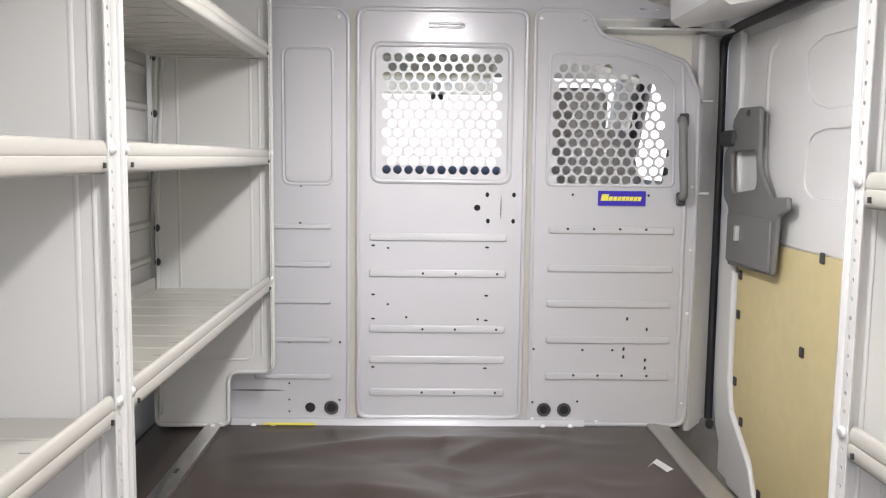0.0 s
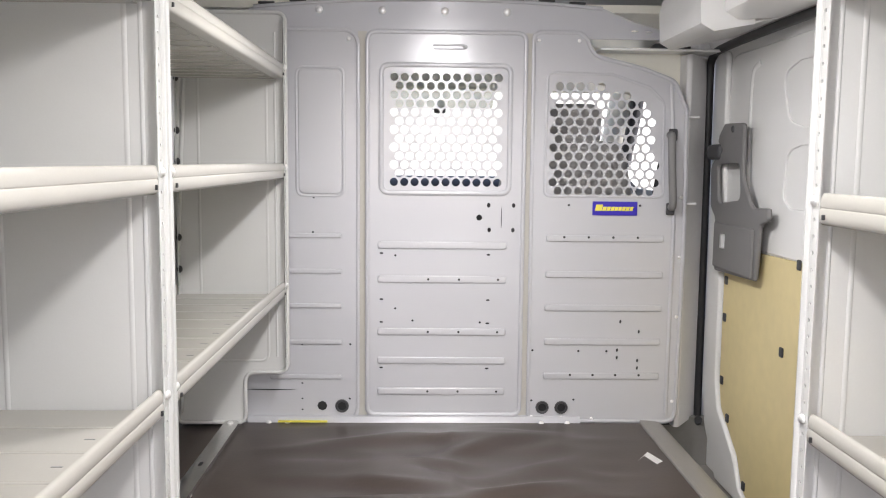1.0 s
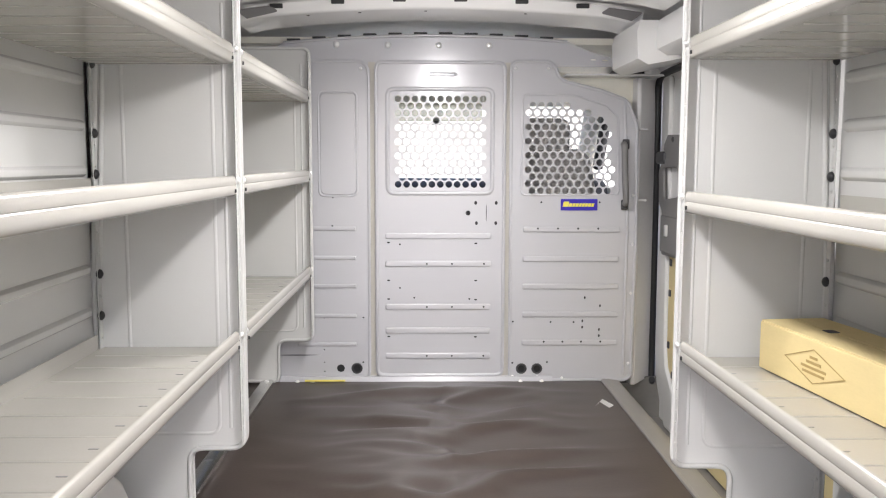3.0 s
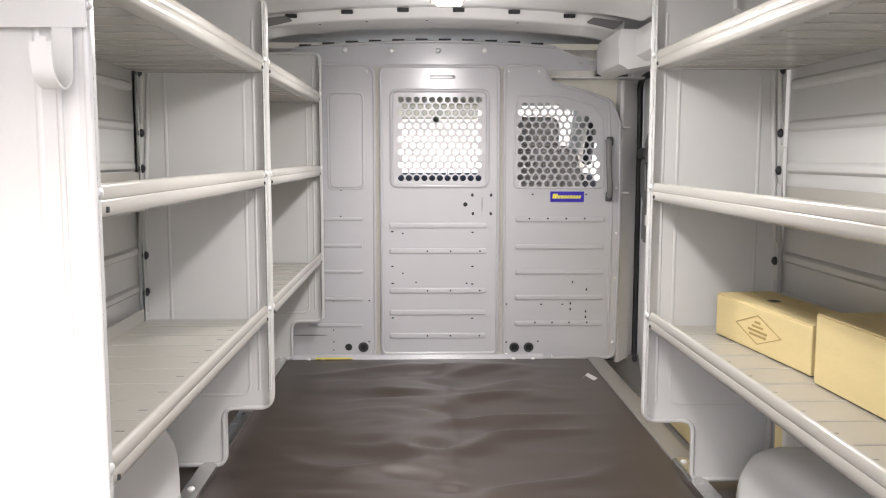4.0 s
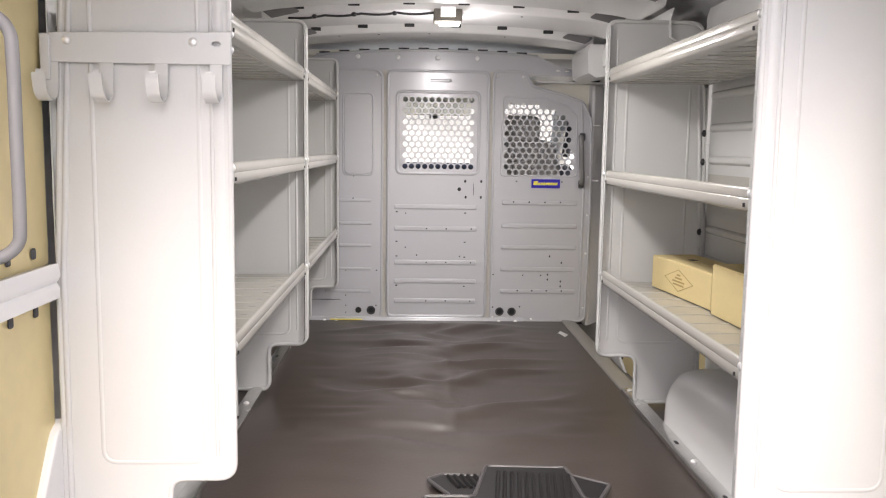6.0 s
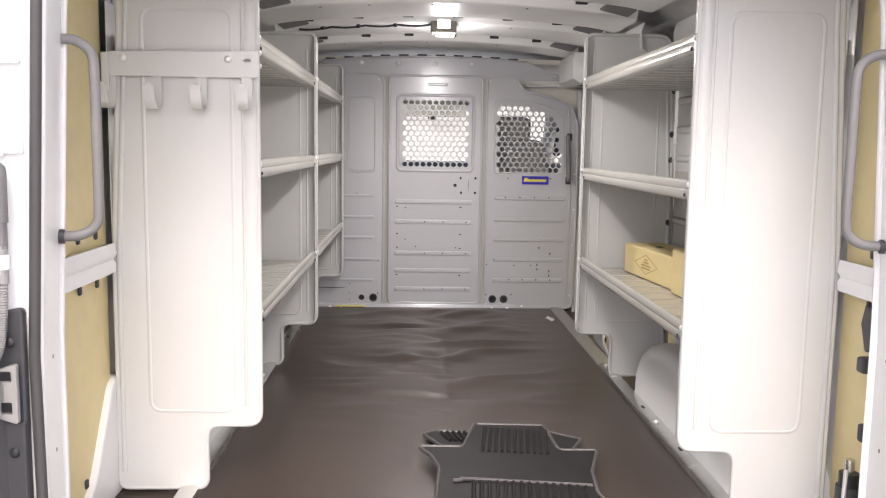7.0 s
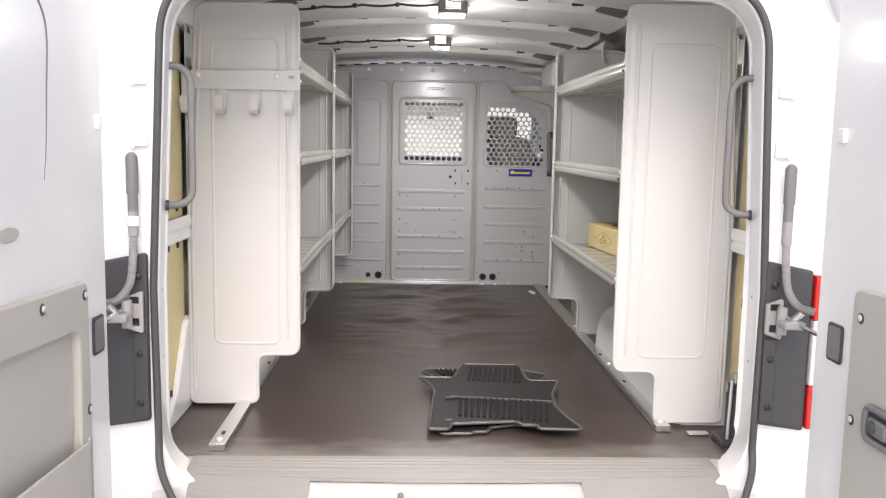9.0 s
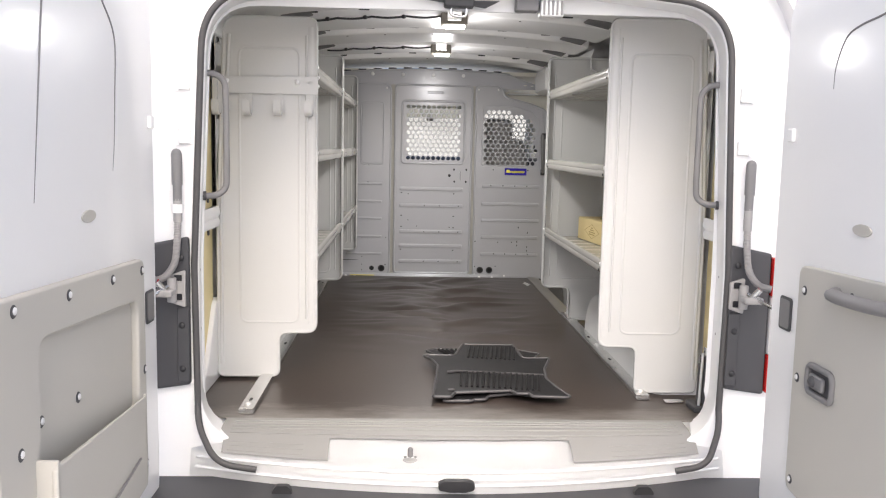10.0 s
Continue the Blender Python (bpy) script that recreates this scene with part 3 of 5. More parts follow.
# header plate over the panels, sill channel below, dark skin added behind as shade in the small holes
top = [(-0.66, 1.30)] + [(x, roof_z(x) - 0.037) for x in [k * 0.05 for k in range(-12, 11)]] + [(0.60, 1.300), (0.69, 1.275), (0.69, 1.245), (0.45, 1.245), (-0.66, 1.245)]
hdr = sheet(top, [disc(0.605, 1.272, 0.012, 8, 0.003), disc(0.650, 1.270, 0.012, 8, 0.003)], "y", PY + 0.008, 0.003)
tube([(x, PY + 0.004, roof_z(x) - 0.039) for x in [k * 0.05 for k in range(-12, 11)]], 0.006, 8, bm=hdr)
header_plate = part("header_plate", hdr, PANEL, partition)
for x in (-0.395, -0.197, 0.0, 0.197):
    part("rivet", dome((x, PY + 0.006, 1.325), 0.012, (0, -1, 0), 0.35, n=14), CHROME, header_plate)
for k in range(11):
    x = -0.56 + k * 0.098
    part("gap_slot", box(x - 0.026, x + 0.026, PY + 0.002, PY + 0.010, roof_z(x) - 0.034, roof_z(x) - 0.026, 0.002), DARK_GAP, header_plate, "dark gap over the plate")
sill = extrude_strip([(PY + 0.02, 0.018), (PY - 0.012, 0.016), (PY - 0.020, 0.004), (PY - 0.022, -0.010), (PY - 0.035, -0.012)], 0.003, "x", -0.63, 0.46)
sill_channel = part("sill_channel", sill, PANEL, partition)
for x in (-0.56, -0.50, 0.33, 0.415):
    part("bolt", dome((x, PY - 0.03, 0.0), 0.009, (0, -1, 0.4)), CHROME, sill_channel)
part("yellow_strip", box(-0.53, -0.37, PY - 0.038, PY - 0.026, 0.004, 0.009, 0.001), YELLOW, sill_channel, "yellow plastic strip")
back = [(-0.85, -0.02), (0.77, -0.02), (0.77, 0.735), (-0.26, 0.735), (-0.26, 1.27), (-0.85, 1.27)]
part("backing_skin", sheet(back, [], "y", PY + 0.022, 0.004), DARK_GAP, partition, "dark sheet added behind the panels as shade in the holes")
for x in (-0.259, 0.272):
    part("joint_post", box(x - 0.014, x + 0.014, PY + 0.007, PY + 0.015, 0.0, 1.26), TRIM, partition, "dark joint between the panels")
part("side_gap_plate", sheet([(0.43, 1.14), (0.76, 1.03), (0.80, 1.04), (0.80, 1.212), (0.43, 1.238)], [], "y", PY + 0.10, 0.004), HEADLINER, partition, "cream cab lining over the partition")
part("ledge", box(0.50, 0.90, PY + 0.02, PY + 0.15, 1.213, 1.221, 0.003), WHITE, partition, "white steel ledge under the cant rail")

# ---- pillar and sliding door ----
pillar = thing("pillar", "grey steel door pillar beside the partition", "pillar", (0.85, 2.78, 0), kind="structure")
part("pillar_face", sheet(rounded([(0.78, 2.86), (0.786, 2.602), (0.802, 2.598), (0.884, 2.712), (0.925, 2.745), (0.925, 2.86)], [0, 0.008, 0.01, 0.02, 0.01, 0]), [], "z", -0.03, 1.235), PILLAR, pillar)
part("pillar_skin", box(0.885, 0.97, 2.80, 2.95, -0.35, 1.30, 0.01), WHITE, pillar)
part("seal", tube(smooth_path([(0.896, 1.20, 1.230), (0.896, 1.9, 1.230), (0.896, 2.55, 1.226), (0.899, 2.690, 1.208), (0.900, 2.718, 1.15), (0.903, 2.722, 1.0), (0.905, 2.722, 0.5), (0.905, 2.715, 0.0), (0.898, 2.68, -0.03)], 6), 0.0135, 10), BLACK, pillar, "black rubber door seal")
for z in (1.0, 0.72):
    part("bracket", box(0.795, 0.83, 2.585, 2.66, z, z + 0.008, 0.002), PILLAR, pillar)

slide = thing("sliding_door", "closed white sliding door with plywood lining and grey handle", "door", (0.93, 1.9, 0), kind="structure")
SX = 0.935
part("door_skin", box(SX, SX + 0.05, 1.12, 2.78, -0.20, 1.25, 0.01), WHITE, slide)
lower = sheet(rounded([(2.55, -0.19), (2.675, -0.035), (2.70, 0.10), (2.70, 1.22), (2.60, 1.22), (2.585, 0.60), (2.578, 0.14), (2.55, 0.05), (2.39, -0.065), (2.345, -0.145), (2.25, -0.19)], [0.01, 0.05, 0.05, 0.04, 0.03, 0.1, 0.05, 0.04, 0.05, 0.03, 0.0]), [], "x", SX - 0.022, 0.022, bevel=0.008)
part("door_edge", lower, WHITE, slide)
upper_frame = sheet(rect(1.14, 2.60, 0.60, 1.20, 0.05),
                    [rounded([(1.20, 0.735), (2.115, 0.735), (2.165, 0.76), (2.150, 0.890), (2.07, 0.905), (1.20, 0.905)], [0.04, 0.03, 0.04, 0.05, 0.04, 0.03]),
                     rounded([(1.20, 0.955), (2.06, 0.955), (2.150, 0.975), (2.200, 1.105), (2.10, 1.13), (1.20, 1.13)], [0.04, 0.06, 0.06, 0.04, 0.05, 0.04])], "x", SX - 0.0055, 0.0055, bevel=0.0050)
tube(smooth_path([(SX - 0.0055, 2.36, 1.155), (SX - 0.0055, 2.415, 1.12), (SX - 0.0055, 2.42, 0.95), (SX - 0.0055, 2.405, 0.78), (SX - 0.0055, 2.36, 0.70), (SX - 0.0055, 2.28, 0.675)], 6), 0.010, 8, bm=upper_frame, squash=("x", 0.45))
part("inner_frame", upper_frame, WHITE, slide)
ply = sheet(rounded([(1.16, -0.18), (2.24, -0.18), (2.335, -0.14), (2.385, -0.052), (2.54, 0.058), (2.562, 0.14), (2.562, 0.50), (2.54, 0.59), (1.16, 0.612)], [0, 0.03, 0.03, 0.05, 0.05, 0.05, 0.05, 0.05, 0.02]), [], "x", SX - 0.012, 0.008)
door_ply = part("plywood_panel", ply, PLYWOOD, slide, "yellow varnished plywood lining panel")
for y, z in ((2.288, 0.584), (2.019, 0.593), (2.536, 0.48), (2.538, 0.358), (2.10, 0.342), (2.538, 0.149), (2.475, 0.040), (2.318, -0.125), (1.70, 0.342), (1.70, 0.585), (1.40, 0.342)):
    part("fastener", box(SX - 0.018, SX - 0.011, y - 0.011, y + 0.011, z - 0.014, z + 0.014, 0.004), CHARCOAL, door_ply)
hx = SX - 0.044
handle_out = rounded([(2.535, 0.982), (2.375, 0.978), (2.365, 0.815), (2.300, 0.742), (2.275, 0.728), (2.168, 0.733), (2.162, 0.700), (2.222, 0.680), (2.238, 0.518), (2.577, 0.508), (2.590, 0.683), (2.635, 0.711), (2.648, 0.848), (2.605, 0.874), (2.535, 0.898), (2.590, 0.924), (2.578, 0.949)],
                     [0.012, 0.02, 0.08, 0.04, 0.03, 0.008, 0.012, 0.02, 0.012, 0.012, 0.03, 0.04, 0.04, 0.02, 0.015, 0.012, 0.012], 5)
grip = sheet(handle_out, [rounded([(2.585, 0.852), (2.395, 0.857), (2.374, 0.747), (2.565, 0.728)], [0.02, 0.03, 0.03, 0.03], 5)], "x", hx, 0.015, bevel=0.006)
door_handle = part("door_handle", grip, GREY, slide, "grey plastic latch handle")
part("latch_knob", box(hx - 0.010, hx + 0.016, 2.555, 2.665, 0.868, 0.918, 0.012, 3), CHARCOAL, door_handle)
part("lock_button", box(hx - 0.018, hx + 0.002, 2.465, 2.485, 0.590, 0.635, 0.003), CHROME, door_handle)
part("lower_cover", box(hx - 0.008, hx + 0.004, 2.250, 2.572, 0.522, 0.668, 0.006), GREY, door_handle)
part("screw", dome((hx - 0.001, 2.455, 0.962), 0.011, (-1, 0, 0)), CHARCOAL, door_handle)

# ---- cab seen through the holes ----
single("cab_headliner", box(-0.9, 0.9, 2.62, 3.55, 1.335, 1.36), HEADLINER, "cream cloth headliner of the cab", "headliner", kind="structure")
single("cab_header", extrude_strip([(3.20, 1.335), (3.34, 1.25), (3.44, 1.195), (3.49, 1.150), (3.52, 1.155), (3.60, 1.215)], 0.02, "x", -0.85, 0.85), HEADLINER, "cream lining over the windscreen", "trim", kind="structure")
single("overhead_tray", box(-0.55, 0.235, 3.40, 3.53, 1.150, 1.24, 0.015, 3), HEADLINER, "cream moulded tray over the windscreen", "overhead tray", kind="structure")
# Stands in for the tray's lit lower part; its see-through brightness is made up.
visor = sheet(rect(-0.53, 0.225, 1.072, 1.152, 0.02), [], "y", 3.385, 0.010, bevel=0.003)
single("bright_tray_strip", visor, BRIGHT_STRIP, "cream lower tray strip made translucent to look bright", "sun visor")
wind = bmesh.new()
q = [wind.verts.new(p) for p in ((-0.80, 3.60, 1.22), (0.80, 3.60, 1.22), (0.86, 4.28, 0.78), (-0.86, 4.28, 0.78))]
wind.faces.new(q)
bmesh.ops.solidify(wind, geom=wind.faces[:], thickness=0.005)
pane = single("window_1", wind, GLASS, "clear windscreen full of daylight", "window", kind="structure")
pane.visible_shadow = False
dash = extrude_strip([(3.55, 0.30), (3.58, 0.65), (3.66, 0.75), (3.80, 0.787), (4.05, 0.77), (4.30, 0.75)], -0.03, "x", -0.90, 0.90)
box(-0.60, -0.22, 3.58, 3.74, 0.73, 0.80, 0.03, 3, bm=dash)
single("dashboard", dash, BLACK, "black plastic dashboard", "dashboard", kind="structure")
for s in (-1, 1):
    a_pillar = tube([(s * 0.84, 3.52, 1.26), (s * 0.88, 3.95, 0.98), (s * 0.90, 4.30, 0.74)], 0.075, 10)
    seal_strip = tube([(s * 0.875, 3.55, 1.16), (s * 0.88, 3.66, 1.03), (s * 0.88, 3.80, 0.85)], 0.030, 8)
    single("door_seal", seal_strip, BLACK, "black rubber seal of the cab door", "seal", "cab door seals", "structure")
    single("windscreen_pillar", a_pillar, HEADLINER, "cream trimmed windscreen pillar", "pillar", "windscreen pillars", "structure")
    door = sheet([(2.86, -0.3), (4.3, -0.3), (4.3, 0.74), (2.86, 0.74)], [], "x", s * 0.92 - 0.02, 0.04)
    single("cab_door", door, TRIM, "closed cab door with warm grey trim", "door", "cab doors", "structure")
    part_top = tube([(s * 0.90, 2.90, 0.74), (s * 0.88, 2.92, 1.25), (s * 0.86, 3.2, 1.285), (s * 0.84, 3.52, 1.26)], 0.04, 8)
    single("cab_door_frame", part_top, CHARCOAL, "dark frame of the cab door window", "door frame", "cab door frames", "structure")


def build_seat(x):
    seat = thing("cab_seat", "grey cloth cab seat with headrest", "seat", (x, 3.1, 0.0), "cab seats")
    part("backrest", sheet(rounded([(x - 0.24, 0.28), (x + 0.24, 0.28), (x + 0.245, 0.70), (x + 0.20, 0.93), (x - 0.20, 0.93), (x - 0.245, 0.70)], 0.08, 6), [], "y", 2.80, 0.13, bevel=0.03), SEAT, seat)
    part("seat", box(x - 0.25, x + 0.25, 2.86, 3.38, 0.20, 0.36, 0.05, 3), SEAT, seat)
    part("headrest", sheet(rounded([(x - 0.15, 0.90), (x + 0.12, 0.90), (x + 0.125, 1.06), (x - 0.155, 1.06)], 0.05, 6), [], "y", 2.82, 0.10, bevel=0.025), SEAT, seat)
    part("base", box(x - 0.2, x + 0.2, 2.9, 3.3, -0.02, 0.20, 0.01), CHARCOAL, seat)


build_seat(0.44)
build_seat(-0.47)
mirror = thing("rear_view_mirror", "small black rear-view mirror under the header", "mirror", (0.03, 3.5, 1.1))
part("mirror_shell", box(-0.02, 0.03, 3.44, 3.47, 1.055, 1.090, 0.008), BLACK, mirror)
part("mirror_stem", rod((0.01, 3.46, 1.08), (0.01, 3.48, 1.13), 0.006, 8), BLACK, mirror)
belt = tube([(0.86, 2.93, 1.12), (0.80, 2.90, 0.80), (0.76, 2.95, 0.40)], 0.024, 8, squash=("y", 0.3))
single("seat_belt", belt, BLACK, "black seat belt beside the cab seat", "seat belt")

# ---- shelving ----
def end_panel(unit, s, front, back_low, back_top, y, grow, emboss):
    """A pressed end panel with a stepped foot. s: side of the van; grow: way of its flanges along y."""
    notch_x, notch_z, foot, high = front + s * 0.135, 0.180, 0.016, 1.300
    out = rounded([(front, notch_z), (front, high), (back_top, high), (back_low, 0.6), (back_low, foot), (notch_x, foot), (notch_x, notch_z)],
                  [0.035, 0.03, 0.05, 0.3, 0.02, 0.025, 0.035], 5)
    b = sheet(out, [], "y", y - 0.001, 0.002)
    tube(loop3(out, "y", y + grow * 0.004), 0.0065, 8, closed=True, bm=b)
    # broad rolled front corner
    roll = [(front + s * 0.028, y - grow * 0.0015), (front + s * 0.020, y - grow * 0.003), (front + s * 0.010, y - grow * 0.001), (front + s * 0.003, y + grow * 0.006), (front - s * 0.0005, y + grow * 0.018)]
    rv = [[b.verts.new((p[0], p[1], z)) for p in roll] for z in (notch_z + 0.03, high - 0.03)]
    for k in range(len(roll) - 1):
        b.faces.new((rv[0][k], rv[0][k + 1], rv[1][k + 1], rv[1][k]))
    tube([(front + s * 0.034, y - grow * 0.0005, notch_z + 0.05), (front + s * 0.034, y - grow * 0.0005, high - 0.06)], 0.0042, 10, bm=b)
    e0, e1, z0, z1 = emboss
    tube(loop3(rect(min(e0, e1), max(e0, e1), z0, z1, 0.03), "y", y), 0.0050, 8, closed=True, bm=b, squash=("y", 0.6))
    # second soft swage near the back
    back_line = [(x, y, z) for x, z in ((back_low - s * 0.012, 0.06), (back_low - s * 0.012, 0.60), (back_top - s * 0.014, 1.24))]
    tube(back_line, 0.0064, 10, bm=b)
    panel = part("end_panel", b, SHELF, unit)
    # perforated front flange
    y0, y1 = sorted((y, y + grow * 0.032))
    holes = [disc((y0 + y1) / 2 + grow * 0.004, 0.24 + k * 0.0254, 0.0032, 8) for k in range(41)]
    fl = sheet(rect(y0, y1, notch_z + 0.02, high - 0.02, 0.002), holes, "x", min(front, front + s * 0.002), 0.002)
    part("front_flange", fl, SHELF, panel, "flange with a column of holes")
    # Dark strip added behind the hole column as the shade inside the flange.
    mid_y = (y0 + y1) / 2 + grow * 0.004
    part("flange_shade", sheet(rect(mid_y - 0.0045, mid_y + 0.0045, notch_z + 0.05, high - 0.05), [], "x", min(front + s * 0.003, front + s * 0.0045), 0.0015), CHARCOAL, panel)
    # back flange with rubber plugs
    yb0, yb1 = sorted((y + grow * 0.002, y + grow * 0.026))
    plugs = [disc((yb0 + yb1) / 2, 0.10 + k * 0.0508, 0.004, 8) for k in range(22)]
    bf = sheet(rect(yb0, yb1, 0.05, 1.22, 0.002), plugs, "x", back_low - s * 0.016, 0.002)
    back_flange = part("back_flange", bf, SHELF, panel)
    for z in (1.10, 0.94, 0.845, 0.61, 0.51):
        part("plug", dome((back_low - s * 0.018, y + grow * 0.014, z), 0.012, (-s, 0, 0), 0.7), BLACK, back_flange, "black rubber plug")
    return panel


def shelf_tray(unit, s, front, depth, z_top, y0, y1):
    prof = [(depth, -0.006), (depth, -0.042), (0.030, -0.042), (0.0255, -0.036), (0.0140, -0.006), (0.0105, 0.0012), (0.0060, 0.0010), (0.0030, -0.003), (0.0015, -0.010), (0.0012, -0.0185),
            (0.0032, -0.0210), (0.0008, -0.0235), (0.0, -0.033), (0.001, -0.041), (0.006, -0.046), (0.030, -0.047)]
    line = [(front + s * d, z_top + z) for d, z in prof]
    b = extrude_strip(line, 0.0015 * s, "y", y0 + 0.034, y1 - 0.034)
    # flat tray reaches both end panels behind the lip
    box(min(front + s * 0.036, front + s * depth), max(front + s * 0.036, front + s * depth), y0 + 0.004, y1 - 0.004, z_top - 0.0450, z_top - 0.0425, bm=b)
    n = 10
    tray = part("shelf", b, TRAY, unit)
    for k in range(n):
        y = lerp(y0 + 0.10, y1 - 0.10, k / (n - 1))
        part("pressed_rib", tube([(front + s * 0.05, y, z_top - 0.0425), (front + s * (depth - 0.02), y, z_top - 0.0425)], 0.0035, 6, squash=("z", 0.8)), TRAY, tray)
    # stiffening folds under the tray
    for k in range(14):
        y = lerp(y0 + 0.05, y1 - 0.05, k / 13)
        part("under_fold", tube([(front + s * 0.04, y, z_top - 0.0455), (front + s * (depth - 0.01), y, z_top - 0.0455)], 0.0014, 6), TRAY, tray)
    slots = bmesh.new()
    for k in range(n - 1):
        y = lerp(y0 + 0.155, y1 - 0.155, k / (n - 2))
        for d in (0.075,):
            add(slots, sheet(rounded([(front + s * d - 0.008, y - 0.002), (front + s * d + 0.008, y - 0.002), (front + s * d + 0.008, y + 0.002), (front + s * d - 0.008, y + 0.002)], 0.001, 2), [], "z", z_top - 0.0422, 0.0008))
    tagged(part("tray_slots", slots, GREY, tray, "small dark slots"), kind="stuff")
    for y in (y0 + 0.05, y1 - 0.05):
        part("lip_slot", box(front - 0.0035, front + 0.0035, y - 0.0025, y + 0.0025, z_top - 0.038, z_top - 0.030, 0.001), DARK_GAP, tray)
    return tray


def back_panel(unit, x, s, y0, y1):
    """A thin back sheet with pressed, flat-topped beads along it."""
    b = box(min(x, x + s * 0.002), max(x, x + s * 0.002), y0 + 0.006, y1 - 0.006, 0.44, 1.262)
    panel = part("back_panel", b, SHELF, unit, "ribbed light grey back panel")
    for z in (1.222, 1.062, 0.957, 0.852, 0.742, 0.622, 0.520):
        prof = [(x, z - 0.013), (x - s * 0.003, z - 0.0115), (x - s * 0.009, z - 0.007), (x - s * 0.010, z - 0.005), (x - s * 0.010, z + 0.005), (x - s * 0.009, z + 0.007), (x - s * 0.003, z + 0.0115), (x, z + 0.013)]
        part("bead", extrude_strip(prof, 0.0015, "y", y0 + 0.034, y1 - 0.034), SHELF, panel)


def shelving(s, front, depth, y0, y1, tops, emboss, words):
    back_low, back_top = front + s * 0.350, front + s * 0.318
    unit = thing("shelving_unit", words, "shelving", (front + s * 0.25, (y0 + y1) / 2, 0.0), "van shelving units")
    for y, g in ((y0, 1), (y1, -1)):
        panel = end_panel(unit, s, front, back_low, back_top, y, g, emboss)
        for z in tops:
            part("bolt", dome((front - s * 0.002, y + g * 0.020, z - 0.011), 0.0085, (-s, 0, 0), 0.6), CHROME, panel, "bright bolt head")
    for z in tops:
        shelf_tray(unit, s, front, depth, z, y0, y1)
    back_panel(unit, back_low + s * 0.004, s, y0, y1)
    return unit


EMB_L, EMB_R = (-0.760, -0.550, 0.216, 1.195), (0.589, 0.800, 0.225, 1.185)
shelving(-1, FRONT_L, 0.335, 0.02, 1.252, (0.474, 0.842, 1.145), EMB_L, "light grey steel van shelving with three empty shelves")
shelving(-1, FRONT_L, 0.335, 1.264, 2.50, (0.474, 0.842, 1.145), EMB_L, "light grey steel van shelving beside the partition, empty")
shelving(1, FRONT_R, 0.345, -0.15, 1.115, (0.478, 0.812, 1.145), EMB_R, "light grey steel van shelving holding two cardboard boxes")

# hook rail on the rear end panel
HY = 0.012
rail_hook = thing("hook_rail", "light grey steel rail with four hooks", "hook rail", (-0.64, HY, 1.06))
plate = rounded([(-0.835, 1.035), (-0.482, 1.035), (-0.482, 1.098), (-0.835, 1.092)], 0.004)
part("plate", sheet(plate, [disc(-0.510, 1.075, 0.009, 8, 0.005)], "y", HY - 0.007, 0.004, bevel=0.0012), SHELF, rail_hook)
for x in (-0.83, -0.724, -0.618, -0.512):
    pts = [(x, HY - 0.006, 1.05), (x, HY - 0.007, 1.0), (x, HY - 0.014, 0.972), (x, HY - 0.036, 0.961), (x, HY - 0.058, 0.972), (x, HY - 0.066, 0.996), (x, HY - 0.067, 1.010)]
    sm = smooth_path(pts, 5)
    strap = extrude_strip([(p.y, p.z) for p in sm], 0.003, "x", x - 0.0125, x + 0.0125)
    part("hook", tube([(x - 0.006, HY - 0.0655, 1.010), (x + 0.006, HY - 0.0655, 1.010)], 0.0065, 10, bm=strap, squash=("y", 0.25)), SHELF, rail_hook)
for x in (-0.80, -0.555):
    part("rivet", dome((x, HY - 0.0075, 1.078), 0.009, (0, -1, 0)), CHROME, rail_hook)
for z in (1.095, 1.065):
    part("bolt", dome((-0.484, HY + 0.004, z), 0.008, (1, -0.5, 0), 0.7), CHROME, rail_hook)
part("end_tab", box(-0.852, -0.832, HY - 0.010, HY + 0.03, 1.0, 1.09, 0.003), SHELF, rail_hook)

# ---- floor rails ----
def floor_rail(x, y0, y1, words):
    prof = [(x - 0.021, 0.0035), (x - 0.021, 0.018), (x - 0.012, 0.020), (x + 0.012, 0.020), (x + 0.021, 0.018), (x + 0.021, 0.0035)]
    rail = thing("floor_rail", words, "floor rail", (x, (y0 + y1) / 2, 0.0), "floor rails")
    part("channel", extrude_strip(prof, 0.0025, "y", y0, y1), STEEL, rail)
    part("end_cap", box(x - 0.021, x + 0.021, y0 - 0.003, y0 + 0.001, 0.002, 0.0215, 0.001), STEEL, rail)
    n = int((y1 - y0) / 0.40)
    for k in range(n):
        y = y0 + 0.09 + k * 0.40
        part("slot", sheet(rect(x - 0.005, x + 0.005, y - 0.014, y + 0.014, 0.004, 3), [], "z", 0.0226, 0.0006), DARK_GAP, rail)
    for y in (y0 + 0.035, y1 - 0.035, (y0 + y1) / 2):
        part("bolt", dome((x, y, 0.0235), 0.010, (0, 0, 1), 0.6), CHROME, rail)


floor_rail(-0.668, -0.385, 2.50, "galvanised slotted rail bolted to the floor")
floor_rail(0.668, -0.205, 1.26, "galvanised slotted rail bolted beside the wheel arch")

